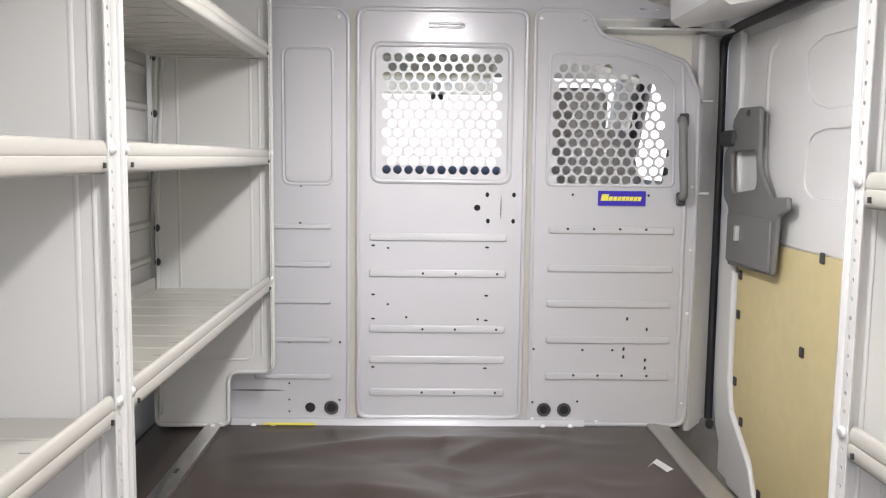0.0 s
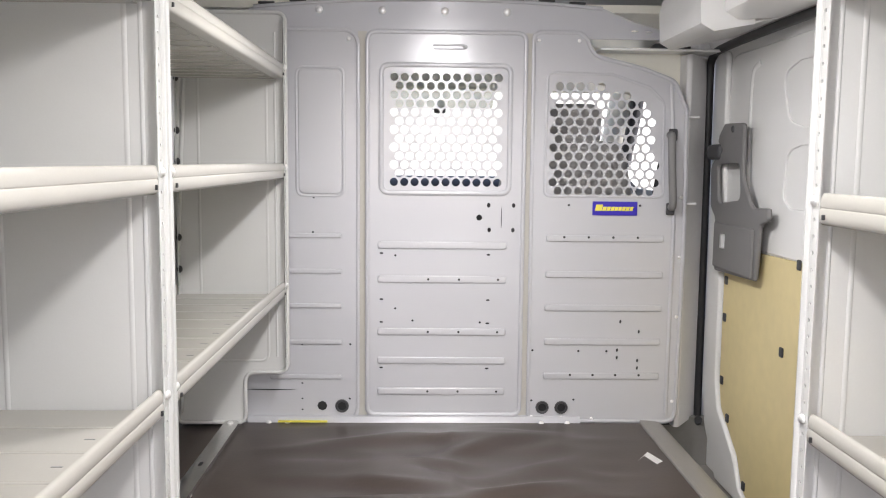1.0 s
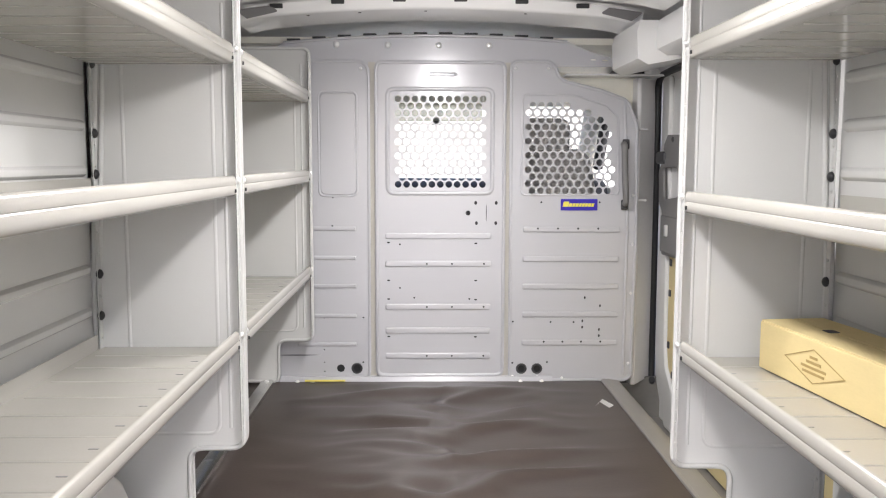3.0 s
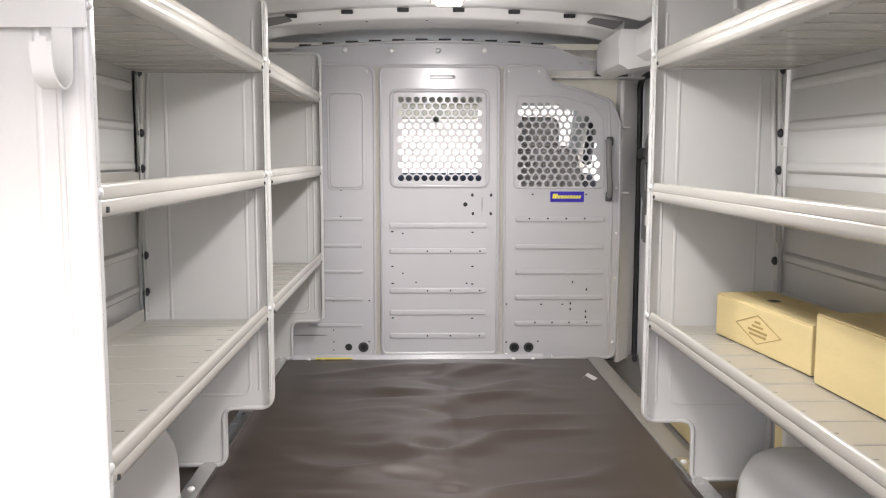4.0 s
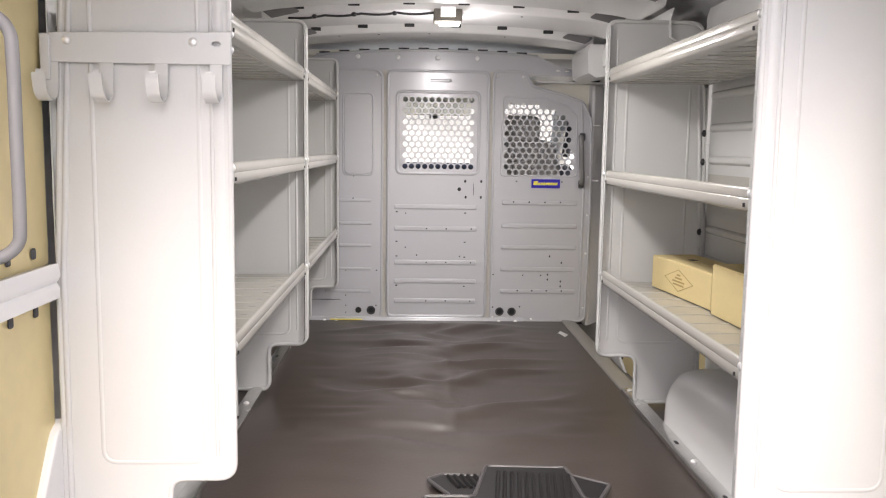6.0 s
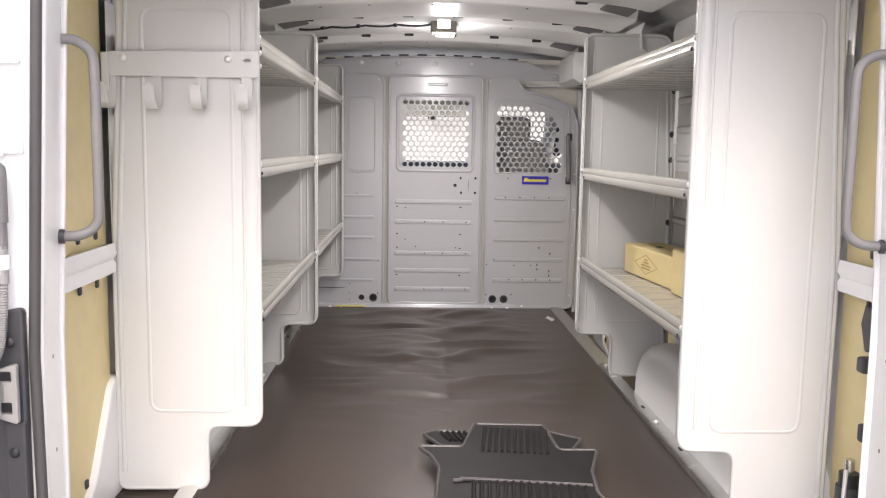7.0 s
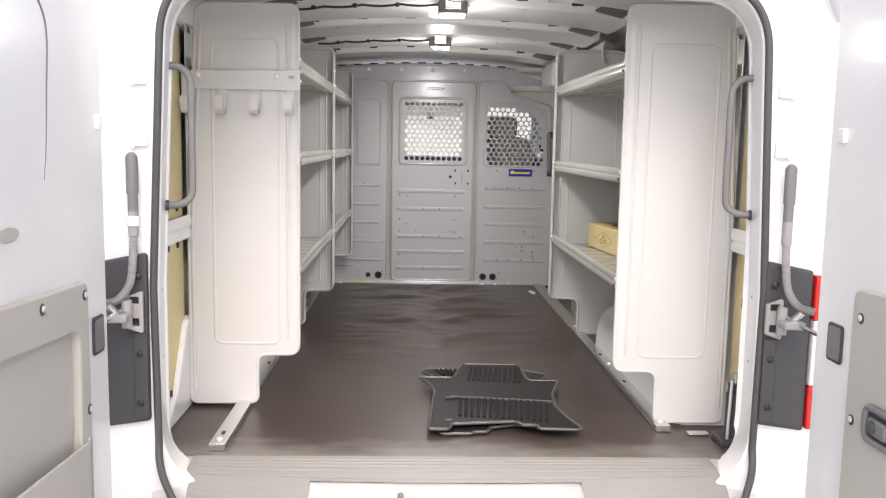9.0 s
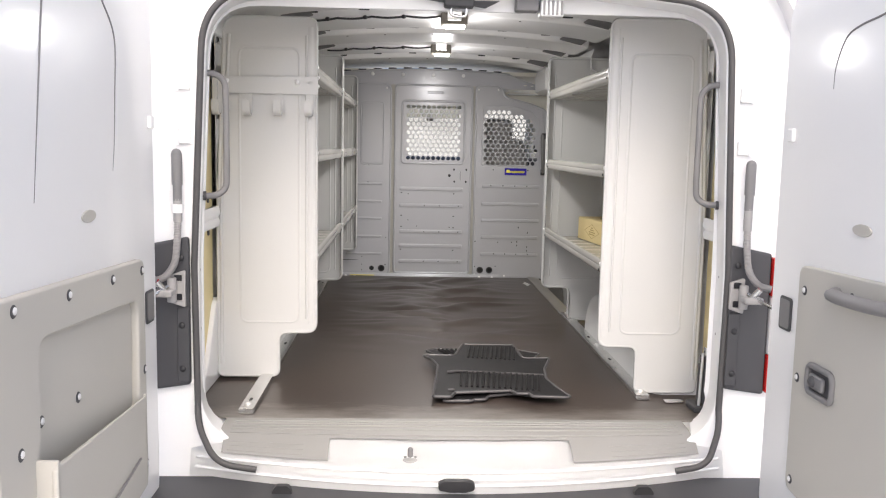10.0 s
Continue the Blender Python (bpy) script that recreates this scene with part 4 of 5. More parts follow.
# ---- wheel arches ----
def wheel_arch(s, x_in, x_out, y_mid, half, high, shoulder=0.30, square=0.75):
    b = bmesh.new()
    n, m = 28, 7
    rings = []
    for i in range(n + 1):
        a = math.pi * i / n
        ring = []
        for j in range(m + 1):
            f = j / m
            # the inner shoulder is rounded, the outer side meets the wall
            inset = 1 - shoulder * (1 - min(1.0, f * 2.2)) ** 2.2
            x = lerp(x_in, x_out, f ** 1.3)
            c, sn = math.cos(a), math.sin(a)
            y = y_mid + half * inset * (abs(c) ** square) * (1 if c > 0 else -1)
            ring.append(b.verts.new((s * x, y, high * inset * sn ** (square + 0.05))))
        ring.insert(0, b.verts.new((s * (x_in + 0.004), y_mid + (ring[0].co.y - y_mid) * 0.80, ring[0].co.z * 0.80)))
        rings.append(ring)
    for a, c in zip(rings, rings[1:]):
        for j in range(len(a) - 1):
            b.faces.new((a[j], a[j + 1], c[j + 1], c[j]))
    inner = [r[0] for r in rings]
    b.faces.new(inner)
    return b


single("wheel_arch", wheel_arch(1, 0.690, 0.905, 0.425, 0.56, 0.250, 0.20, 0.72), WHITE, "smooth white painted wheel arch", "wheel arch", "wheel arches", "structure")
single("wheel_arch", wheel_arch(-1, 0.690, 0.905, 0.585, 0.50, 0.270, 0.10, 0.55), WHITE, "smooth white painted wheel arch", "wheel arch", "wheel arches", "structure")
flare = sheet(rounded([(0.06, 0.0), (0.06, 0.31), (0.0, 0.285), (-0.055, 0.20), (-0.125, 0.09), (-0.21, 0.03), (-0.38, 0.006), (-0.38, 0.0)], [0, 0.02, 0.06, 0.1, 0.1, 0.1, 0, 0], 5), [], "x", -0.905, 0.060, bevel=0.006)
single("arch_flare", flare, WHITE, "white wheel arch skirt behind the shelving", "wheel arch", kind="structure")

# ---- boxes on the shelf ----
SHELF_Z = 0.478 - 0.0392


def carton(y0, y1, x0, x1, high, words, marks):
    c = thing("cardboard_box", words, "box", ((x0 + x1) / 2, (y0 + y1) / 2, SHELF_Z), "boxes on the shelf")
    part("carton", box(x0, x1, y0, y1, SHELF_Z, SHELF_Z + high, 0.003, 2), CARD, c)
    part("flap", box(x0 + 0.002, (x0 + x1) / 2 - 0.0015, y0 + 0.002, y1 - 0.002, SHELF_Z + high, SHELF_Z + high + 0.003, 0.001), CARD, c)
    part("flap", box((x0 + x1) / 2 + 0.0015, x1 - 0.002, y0 + 0.002, y1 - 0.002, SHELF_Z + high, SHELF_Z + high + 0.003, 0.001), CARD, c)
    if marks == "diamond":
        cy, cz, h, r = (y0 + y1) / 2 + 0.005, SHELF_Z + high / 2, 0.034, 0.0016
        big, small = [(cy - 0.105, cz), (cy, cz - h), (cy + 0.105, cz), (cy, cz + h)], [(cy - 0.099, cz), (cy, cz - h + 0.002), (cy + 0.099, cz), (cy, cz + h - 0.002)]
        part("printed_diamond", sheet(big, [small], "x", x0 - 0.0012, 0.0008), CARD_PRINT, c)
        for k, w in enumerate((0.026, 0.050, 0.085, 0.075)):
            part("printed_bar", sheet(rect(cy - w / 2, cy + w / 2, cz + 0.014 - k * 0.010, cz + 0.019 - k * 0.010), [], "x", x0 - 0.0012, 0.0008), CARD_PRINT, c)
        part("hand_hole", sheet(rect((x0 + x1) / 2 - 0.012, (x0 + x1) / 2 + 0.012, y1 - 0.16, y1 - 0.13, 0.006), [], "z", SHELF_Z + high + 0.0032, 0.0006), DARK_GAP, c)
    else:
        for k in range(4):
            part("printed_bar", sheet(rect(y0 + 0.06 + k * 0.022, y0 + 0.076 + k * 0.022, SHELF_Z + 0.055, SHELF_Z + 0.085), [], "x", x0 - 0.0012, 0.0008), CARD_PRINT, c)
    return c


low_carton = carton(0.5905, 1.0175, 0.6895, 0.8345, 0.101, "low yellow-brown cardboard box printed with a diamond", "diamond")
low_carton.rotation_euler = (0, 0, radians(5.9))
tall_carton = carton(0.135, 0.541, 0.705, 0.845, 0.136, "taller plain yellow-brown cardboard box", "bars")
tall_carton.rotation_euler = (0, 0, radians(2.5))

# ---- rubber mats ----
def rubber_mat(out, z0, z1, words, fields, bars):
    """A moulded mat; z0 and z1: its height at the near and the far end."""
    def lie(p):
        x, y, w = p
        f = min(1.0, max(0.0, (y + 0.28) / 0.75))
        return x, y, lerp(z0, z1, f) + 0.004 * math.sin(x * 11 + y * 7) + w

    out = [(x - 0.014, y - 0.012) for x, y in out]
    m = thing("floor_mat", words, "floor mat", (0.17, 0.1, 0.0), "loose floor mats")
    part("tray", sheet(out, [], "z", 0.0, 0.007, bevel=0.002, warp=lie), MAT_RUBBER, m)
    part("rim", tube([lie((x, y, 0.006)) for x, y in out], 0.0055, 8, closed=True), EDGE, m, "raised rim with its highlight in the colour")
    rb = bmesh.new()
    for (ax, ay), (bx, by), (cx, cy), (dx, dy), count in fields:
        for k in range(count):
            f = k / (count - 1)
            tube([lie((lerp(ax, bx, f), lerp(ay, by, f), 0.009)), lie((lerp(cx, dx, f), lerp(cy, dy, f), 0.009))], 0.0055, 6, bm=rb)
    tagged(part("tread_ribs", rb, MAT_RUBBER, m), kind="stuff")
    for p, q in bars:
        part("cross_bar", tube([lie((*p, 0.010)), lie((*q, 0.010))], 0.0055, 6), EDGE, m)


upper_shape = [(-0.052, -0.252), (0.010, -0.248), (0.024, -0.200), (0.219, -0.194), (0.237, -0.226), (0.278, -0.230), (0.284, -0.260), (0.400, -0.265), (0.415, -0.250), (0.388, -0.150), (0.370, -0.027),
               (0.385, 0.110), (0.430, 0.258), (0.322, 0.266), (0.308, 0.462), (0.097, 0.482), (0.050, 0.270), (-0.078, 0.273), (-0.042, 0.204), (-0.022, 0.122), (-0.030, 0.013)]
upper_radii = [0.010, 0.010, 0.012, 0.010, 0.008, 0.008, 0.010, 0.012, 0.012, 0.05, 0.05, 0.05, 0.012, 0.02, 0.015, 0.015, 0.02, 0.012, 0.04, 0.05, 0.05]
lower_shape = [(-0.015, -0.240), (0.083, -0.238), (0.088, -0.226), (0.130, -0.226), (0.142, -0.192), (0.228, -0.172), (0.330, -0.205), (0.372, -0.200), (0.350, 0.05), (0.365, 0.30), (0.412, 0.392), (0.325, 0.458),
               (0.250, 0.462), (0.080, 0.465), (-0.020, 0.467), (-0.060, 0.428), (-0.010, 0.330), (0.010, 0.10)]
rubber_mat(rounded(lower_shape, 0.012, 3), 0.005, 0.008, "black ribbed rubber floor mat under another mat", [((-0.020, 0.440), (0.070, 0.455), (0.005, 0.36), (0.085, 0.36), 6)], [])
rubber_mat(rounded(upper_shape, upper_radii, 3), 0.022, 0.030, "black ribbed rubber floor mat lying on another mat",
           [((0.048, 0.010), (0.331, -0.012), (0.036, -0.150), (0.300, -0.215), 15), ((0.112, 0.425), (0.292, 0.395), (0.088, 0.225), (0.270, 0.215), 11)],
           [((0.015, 0.030), (0.350, -0.005)), ((-0.004, 0.020), (0.020, 0.020)), ((-0.012, -0.190), (0.010, -0.190))])
scrap = bmesh.new()
vs = [scrap.verts.new(p) for p in ((0.560, 2.185, 0.004), (0.575, 2.18, 0.020), (0.60, 2.135, 0.012), (0.612, 2.12, 0.026), (0.60, 2.165, 0.022), (0.585, 2.185, 0.030))]
scrap.faces.new(vs)
bmesh.ops.solidify(scrap, geom=scrap.faces[:], thickness=0.0008)
single("paper_scrap", scrap, PAPER, "torn white paper scrap on the mat", "paper")

# ---- rear door frame ----
RY = -0.55         # rear face of the body
OX0, OX1, OZ0, OZ1 = -0.772, 0.794, -0.085, 1.268
opening = rounded([(OX0, -0.035), (OX1, -0.035), (OX1, 0.5), (OX1 - 0.035, OZ1), (0.30, OZ1 + 0.05), (-0.30, OZ1 + 0.05), (OX0 + 0.035, OZ1), (OX0, 0.5)], [0.17, 0.17, 0.3, 0.17, 0.3, 0.3, 0.17, 0.3], 9)
rear = thing("rear_frame", "white painted steel rear door frame", "door frame", (0.013, -0.52, 0), kind="structure")
outer = [(-0.985, -0.40), (0.985, -0.40), (0.985, 1.30), (0.93, 1.45), (0.80, 1.50), (-0.80, 1.50), (-0.93, 1.45), (-0.985, 1.30)]


def splay(p):
    """The jambs open out towards the load space."""
    x, y, z = p
    inside = abs(x) < 0.80 and z < 1.33
    return (x + math.copysign(0.021 * min(1.0, max(0.0, (y - RY - 0.03) / 0.07)), x) if inside else x), y, z


part("frame_body", sheet(outer, [opening], "y", RY, 0.13, bevel=0.010, warp=splay), WHITE, rear)
part("inner_return", sheet([(-0.92, -0.05), (0.93, -0.05), (0.93, 1.36), (-0.92, 1.36)], [rounded([(OX0 - 0.018, -0.02), (OX1 + 0.018, -0.02), (OX1 + 0.018, 0.5), (OX1 - 0.017, OZ1 + 0.002), (OX0 + 0.017, OZ1 + 0.002), (OX0 - 0.018, 0.5)], [0.11, 0.11, 0.3, 0.15, 0.15, 0.3], 8)], "y", -0.418, 0.012, bevel=0.003), WHITE, rear)
seal_pts = [p for p in rounded([(-0.59, OZ0 - 0.014), (-0.70, OZ0 + 0.002), (OX0 - 0.004, OZ0 + 0.12), (OX0 - 0.010, 0.5), (OX0 + 0.025, OZ1 + 0.012), (-0.30, OZ1 + 0.062), (0.30, OZ1 + 0.062), (OX1 - 0.025, OZ1 + 0.012), (OX1 + 0.010, 0.5), (OX1 + 0.004, OZ0 + 0.12), (0.735, OZ0 + 0.002), (0.646, OZ0 - 0.014)], [0, 0.16, 0.18, 0.3, 0.18, 0.3, 0.3, 0.18, 0.3, 0.18, 0.16, 0], 12)]
seal_line = []
for x, z in seal_pts:
    f = min(1.0, max(0.0, (0.10 - z) / 0.19))
    seal_line.append((x, RY - 0.008 - 0.092 * f * f * (3 - 2 * f), z + 0.020 * f))
part("seal", tube(seal_line, 0.0096, 10), RUBBER, rear, "dark rubber door seal")
for s, x in ((-1, OX0), (1, OX1)):
    for z in (0.30, 0.48, 0.66, 0.84, 1.0, 1.1):
        part("jamb_hole", dome((x + s * 0.012, -0.48, z), 0.005, (-s, 0, 0), 0.3), GREY, rear)
    part("jamb_catch", box(min(x + s * 0.02, x + s * 0.004), max(x + s * 0.02, x + s * 0.004), -0.47, -0.44, 0.83, 0.87, 0.004), WHITE, rear)
for s, x in ((-1, -0.806), (1, 0.828)):
    for z in (1.03, 0.877):
        leaf = part("hinge_leaf", box(x - 0.019, x + 0.019, RY - 0.012, RY + 0.002, z - 0.021, z + 0.021, 0.004), WHITE, rear, "white painted hinge leaf")
        part("pin", tube([(x + s * 0.019, RY - 0.012, z - 0.024), (x + s * 0.019, RY - 0.012, z + 0.024)], 0.007, 8), WHITE, leaf)
# sill and scuff plates
sill_line = [(-0.40, -0.004), (-0.50, -0.008), (-0.545, -0.016), (-0.62, -0.046), (-0.665, -0.070), (-0.672, -0.090), (-0.690, -0.096), (-0.695, -0.140), (-0.70, -0.30)]


def sill_y(x, y):
    """The sill bows rearwards in the middle and runs back towards both corners."""
    u = ((x - 0.01) / 0.80) ** 2
    return y + (0.12 * u - 0.036 * (1 - u)) * min(1.0, max(0.0, (-0.5 - y) / 0.2))


sill_bm = bmesh.new()
steps = 24
rows_s = []
for i in range(steps + 1):
    x = lerp(-0.80, 0.82, i / steps)
    rows_s.append([sill_bm.verts.new((x, sill_y(x, y), z)) for y, z in sill_line])
for r0, r1 in zip(rows_s, rows_s[1:]):
    for k in range(len(sill_line) - 1):
        sill_bm.faces.new((r0[k], r0[k + 1], r1[k + 1], r1[k]))
bmesh.ops.solidify(sill_bm, geom=sill_bm.faces[:], thickness=0.004)
sill_part = part("rear_sill", sill_bm, WHITE, rear)
for y, z in ((-0.664, -0.068), (-0.690, -0.096)):
    part("step_edge", tube([(lerp(-0.78, 0.80, k / 30), sill_y(lerp(-0.78, 0.80, k / 30), y), z) for k in range(31)], 0.005, 8), WHITE, sill_part)


def on_sill(p):
    """Lay a flat plate down on the curved sill."""
    x, y, w = p
    y_line = [q[0] for q in sill_line[:5]][::-1]
    z_line = [q[1] for q in sill_line[:5]][::-1]
    return x, sill_y(x, y), float(np.interp(y, y_line, z_line)) + w


scuff = bmesh.new()
for lo, hi, y0, y1 in ((-0.720, 0.730, -0.425, -0.560), (-0.705, -0.384, -0.553, -0.648), (0.338, 0.738, -0.553, -0.648)):
    nx, ny = max(4, int((hi - lo) / 0.03)), 8
    g = [[scuff.verts.new(on_sill((lerp(lo, hi, i / nx), lerp(y0, y1, j / ny), 0.007 if hi - lo > 1 else 0.0082))) for i in range(nx + 1)] for j in range(ny + 1)]
    for j in range(ny):
        for i in range(nx):
            scuff.faces.new((g[j][i], g[j][i + 1], g[j + 1][i + 1], g[j + 1][i]))
bmesh.ops.remove_doubles(scuff, verts=scuff.verts[:], dist=0.0005)
plate_part = part("scuff_plate", scuff, SCUFF, rear, "beige plastic scuff plate")
for y in (-0.452, -0.470, -0.490, -0.515, -0.545):
    part("tread_line", tube([on_sill((lerp(-0.69, 0.70, k / 30), y, 0.007)) for k in range(31)], 0.0028, 6), SCUFF, plate_part)
for lo, hi in ((-0.69, -0.46), (0.46, 0.70)):
    for y in (-0.592, -0.612, -0.632):
        part("tread_line", tube([on_sill((lerp(lo, hi, k / 8), y, 0.007)) for k in range(9)], 0.0026, 6), SCUFF, plate_part)
striker = thing("door_striker", "zinc door striker on the white sill", "striker", (-0.143, -0.63, -0.056))
part("base", tube([(-0.143, -0.630, -0.056), (-0.143, -0.630, -0.050), (-0.143, -0.630, -0.046)], 0.026, 16, radii=[0.028, 0.028, 0.019]), TUBE, striker)
part("pin", tube([(-0.143, -0.630, -0.048), (-0.143, -0.630, -0.022), (-0.143, -0.630, -0.018)], 0.008, 10, radii=[0.008, 0.008, 0.005]), GREY, striker)
part("bolt", dome((-0.158, -0.634, -0.045), 0.005, (0, 0, 1)), GREY, striker)
part("bolt", dome((-0.128, -0.634, -0.045), 0.005, (0, 0, 1)), GREY, striker)
for x, w in ((-0.505, 0.028), (0.53, 0.028)):
    single("drain_plug", sheet(rounded([(x - w, -0.150), (x + w, -0.150), (x + w, -0.112), (x + w * 0.6, -0.096), (x - w * 0.6, -0.096), (x - w, -0.112)], 0.010), [], "y", -0.730, 0.020), BLACK, "black rubber plug in the sill", "plug", "sill plugs")
single("latch_cup", sheet(rounded([(-0.064, -0.082), (-0.045, -0.074), (0.022, -0.074), (0.041, -0.082), (0.040, -0.104), (0.015, -0.110), (-0.03, -0.110), (-0.062, -0.104)], 0.01), [], "y", -0.742, 0.020, bevel=0.003), BLACK, "black plastic latch cup in the sill", "latch")

# bumper step
bump = extrude_strip([(-0.60, -0.150), (-0.735, -0.149), (-0.90, -0.147), (-0.965, -0.160), (-0.985, -0.20), (-0.985, -0.36), (-0.95, -0.42)], -0.03, "x", -0.97, 0.97)
bumper = single("rear_bumper", bump, CHARCOAL, "dark grey plastic rear bumper step", "bumper")
for lo, hi in ((-0.90, -0.46), (0.47, 0.90)):
    for k in range(9):
        part("tread_line", tube([(lo, -0.70 - k * 0.024, -0.147), (hi, -0.70 - k * 0.024, -0.147)], 0.006, 6, squash=("z", 0.7)), GREY, bumper)
for k in range(9):
    part("tread_line", tube([(-0.42, -0.75 - k * 0.018, -0.148), (0.43, -0.75 - k * 0.018, -0.148)], 0.003, 6), CHARCOAL, bumper)

# latch gear under the rear header
header_latch = thing("header_latch", "dark steel latch under the rear header", "latch", (0.02, -0.40, 1.27))
part("bracket", box(-0.063, 0.026, -0.475, -0.425, 1.275, 1.325, 0.006), CHARCOAL, header_latch)
part("lever", sheet([(0.026, 1.281), (0.060, 1.276), (0.103, 1.297), (0.026, 1.296)], [], "y", -0.455, 0.012), CHARCOAL, header_latch)
part("lever", sheet([(-0.063, 1.290), (-0.133, 1.299), (-0.063, 1.302)], [], "y", -0.455, 0.012), CHARCOAL, header_latch)
part("striker", tube(smooth_path([(-0.040, -0.45, 1.28), (-0.040, -0.45, 1.255), (0.0, -0.45, 1.252), (0.004, -0.45, 1.28)], 5), 0.005, 8), STEEL, header_latch)
cargo_switch = thing("header_lamp", "unlit clear cargo lamp under the rear header", "lamp", (0.22, -0.44, 1.28))
part("housing", box(0.150, 0.218, -0.475, -0.425, 1.268, 1.325, 0.005), GREY, cargo_switch)
part("lens", box(0.222, 0.294, -0.475, -0.425, 1.252, 1.305, 0.008), CHROME, cargo_switch, "clear faceted lens")
for k in range(5):
    part("facet", box(0.230 + k * 0.013, 0.237 + k * 0.013, -0.479, -0.474, 1.258, 1.300, 0.002), TUBE, cargo_switch)

# ---- grab handles on the rear posts ----
def grab_bar(s, x, y):
    g = thing("grab_bar", "grey bent tube grab handle on the rear post", "handle", (x, y, 0.7), "rear grab handles")
    reach = -s * 0.068
    pts = [(x, y, 1.067), (x + reach * 0.55, y + 0.02, 1.067), (x + reach * 0.92, y + 0.03, 1.045), (x + reach, y + 0.03, 1.0), (x + reach, y + 0.03, 0.88), (x + reach, y + 0.03, 0.76), (x + reach * 0.92, y + 0.03, 0.722), (x + reach * 0.55, y + 0.02, 0.702), (x, y, 0.700)]
    part("bar", tube(smooth_path(pts, 6), 0.0100, 10), GREY, g)
    for z in (1.067, 0.700):
        part("foot", tube([(x + s * 0.004, y, z), (x - s * 0.012, y + 0.004, z)], 0.014, 10), CHARCOAL, g)


grab_bar(-1, -0.787, -0.43)
grab_bar(1, 0.808, -0.445)

# jack and straps on the right-hand rear wall
jack = thing("bottle_jack", "black bottle jack with steel ram strapped to the wall", "jack", (0.848, -0.30, 0.0))
part("cylinder", tube([(0.848, -0.30, 0.02), (0.848, -0.30, 0.155)], 0.026, 14), CHARCOAL, jack)
part("collar", tube([(0.848, -0.30, 0.155), (0.848, -0.30, 0.185)], 0.021, 14), BLACK, jack)
part("ram", tube([(0.848, -0.30, 0.185), (0.848, -0.30, 0.215)], 0.010, 10), STEEL, jack)
part("rod", tube([(0.822, -0.325, 0.02), (0.827, -0.325, 0.20)], 0.005, 8), CHROME, jack)
part("base", box(0.800, 0.884, -0.345, -0.255, 0.0, 0.022, 0.005), CHARCOAL, jack)
part("foot_plate", box(0.735, 0.800, -0.245, -0.215, 0.001, 0.010, 0.003), STEEL, jack)
bracket = thing("wall_bracket", "black plastic strap bracket on the plywood", "bracket", (0.88, -0.28, 0.45))
part("pad", sheet(rounded([(-0.315, 0.545), (-0.275, 0.555), (-0.262, 0.51), (-0.285, 0.45), (-0.315, 0.46)], 0.008), [], "x", 0.868, 0.022, bevel=0.005), CHARCOAL, bracket)
part("clip", box(0.860, 0.890, -0.300, -0.270, 0.405, 0.440, 0.006), CHARCOAL, bracket)
part("strap", box(0.878, 0.890, -0.315, -0.30, 0.27, 0.46, 0.003), CHARCOAL, bracket)
part("hook", box(0.862, 0.890, -0.315, -0.29, 0.255, 0.295, 0.006), CHARCOAL, bracket)


# ---- tail lamps, hinges, conduits ----
def tail_lamp(s, x_in, x_out):
    t = thing("tail_lamp", "dark tail lamp housing with red and clear lens", "tail lamp", (s * x_in, RY, 0.15), "tail lamps")
    xs = sorted((s * x_in, s * (x_out - 0.026)))
    out = rounded([(xs[0], 0.150), (xs[1], 0.132), (xs[1], 0.565), (xs[0], 0.590)] if s > 0 else [(xs[0], 0.132), (xs[1], 0.150), (xs[1], 0.590), (xs[0], 0.565)], 0.01)
    part("housing", sheet(out, [], "y", RY - 0.020, 0.020, bevel=0.006), CHARCOAL, t)
    part("recess", box(min(s * x_in, s * (x_in + 0.035)), max(s * x_in, s * (x_in + 0.035)), RY - 0.028, RY - 0.018, 0.16, 0.385, 0.004), CHARCOAL, t)
    lens = sorted((s * (x_out - 0.0255), s * x_out))
    for z0, z1, m in ((0.140, 0.258, RED), (0.260, 0.435, CLEAR), (0.437, 0.555, RED)):
        part("lens", box(lens[0], lens[1], RY - 0.032, RY - 0.002, z0, z1, 0.005), m, t, "red lens" if m is RED else "clear lens")
    for z in (0.20, 0.33, 0.53):
        part("screw", dome((s * (x_in + 0.02), RY - 0.029, z), 0.010, (0, -1, 0)), BLACK, t)


tail_lamp(-1, 0.795, 0.940)
tail_lamp(1, 0.805, 0.956)


def door_check(s, x, y_door):
    out = rounded([(x - 0.022, 0.40), (x + 0.022, 0.385), (x + 0.022, 0.495), (x - 0.022, 0.48)], 0.006)
    h = part("hinge", sheet(out, [rect(x - 0.012, x + 0.012, 0.405, 0.425, 0.003), rect(x - 0.012, x + 0.012, 0.462, 0.480, 0.003)], "y", RY - 0.042, 0.012, bevel=0.002), TUBE, rear, "dull grey steel door hinge")
    part("knuckle", tube([(x + s * 0.012, RY - 0.058, 0.405), (x + s * 0.012, RY - 0.058, 0.475)], 0.013, 10), TUBE, h)
    part("arm", box(min(x, x + s * 0.055), max(x, x + s * 0.055), RY - 0.105, RY - 0.06, 0.425, 0.445, 0.005), TUBE, h)
    part("arm", tube([(x + s * 0.02, RY - 0.07, 0.452), (x + s * 0.05, RY - 0.12, 0.432), (x + s * 0.06, y_door, 0.425)], 0.006, 8), STEEL, h)
    part("spring", tube([(x + s * 0.02, RY - 0.075, 0.43), (x + s * 0.045, RY - 0.095, 0.47)], 0.010, 8), STEEL, h)


door_check(-1, -0.822, -0.67)
door_check(1, 0.822, -0.79)


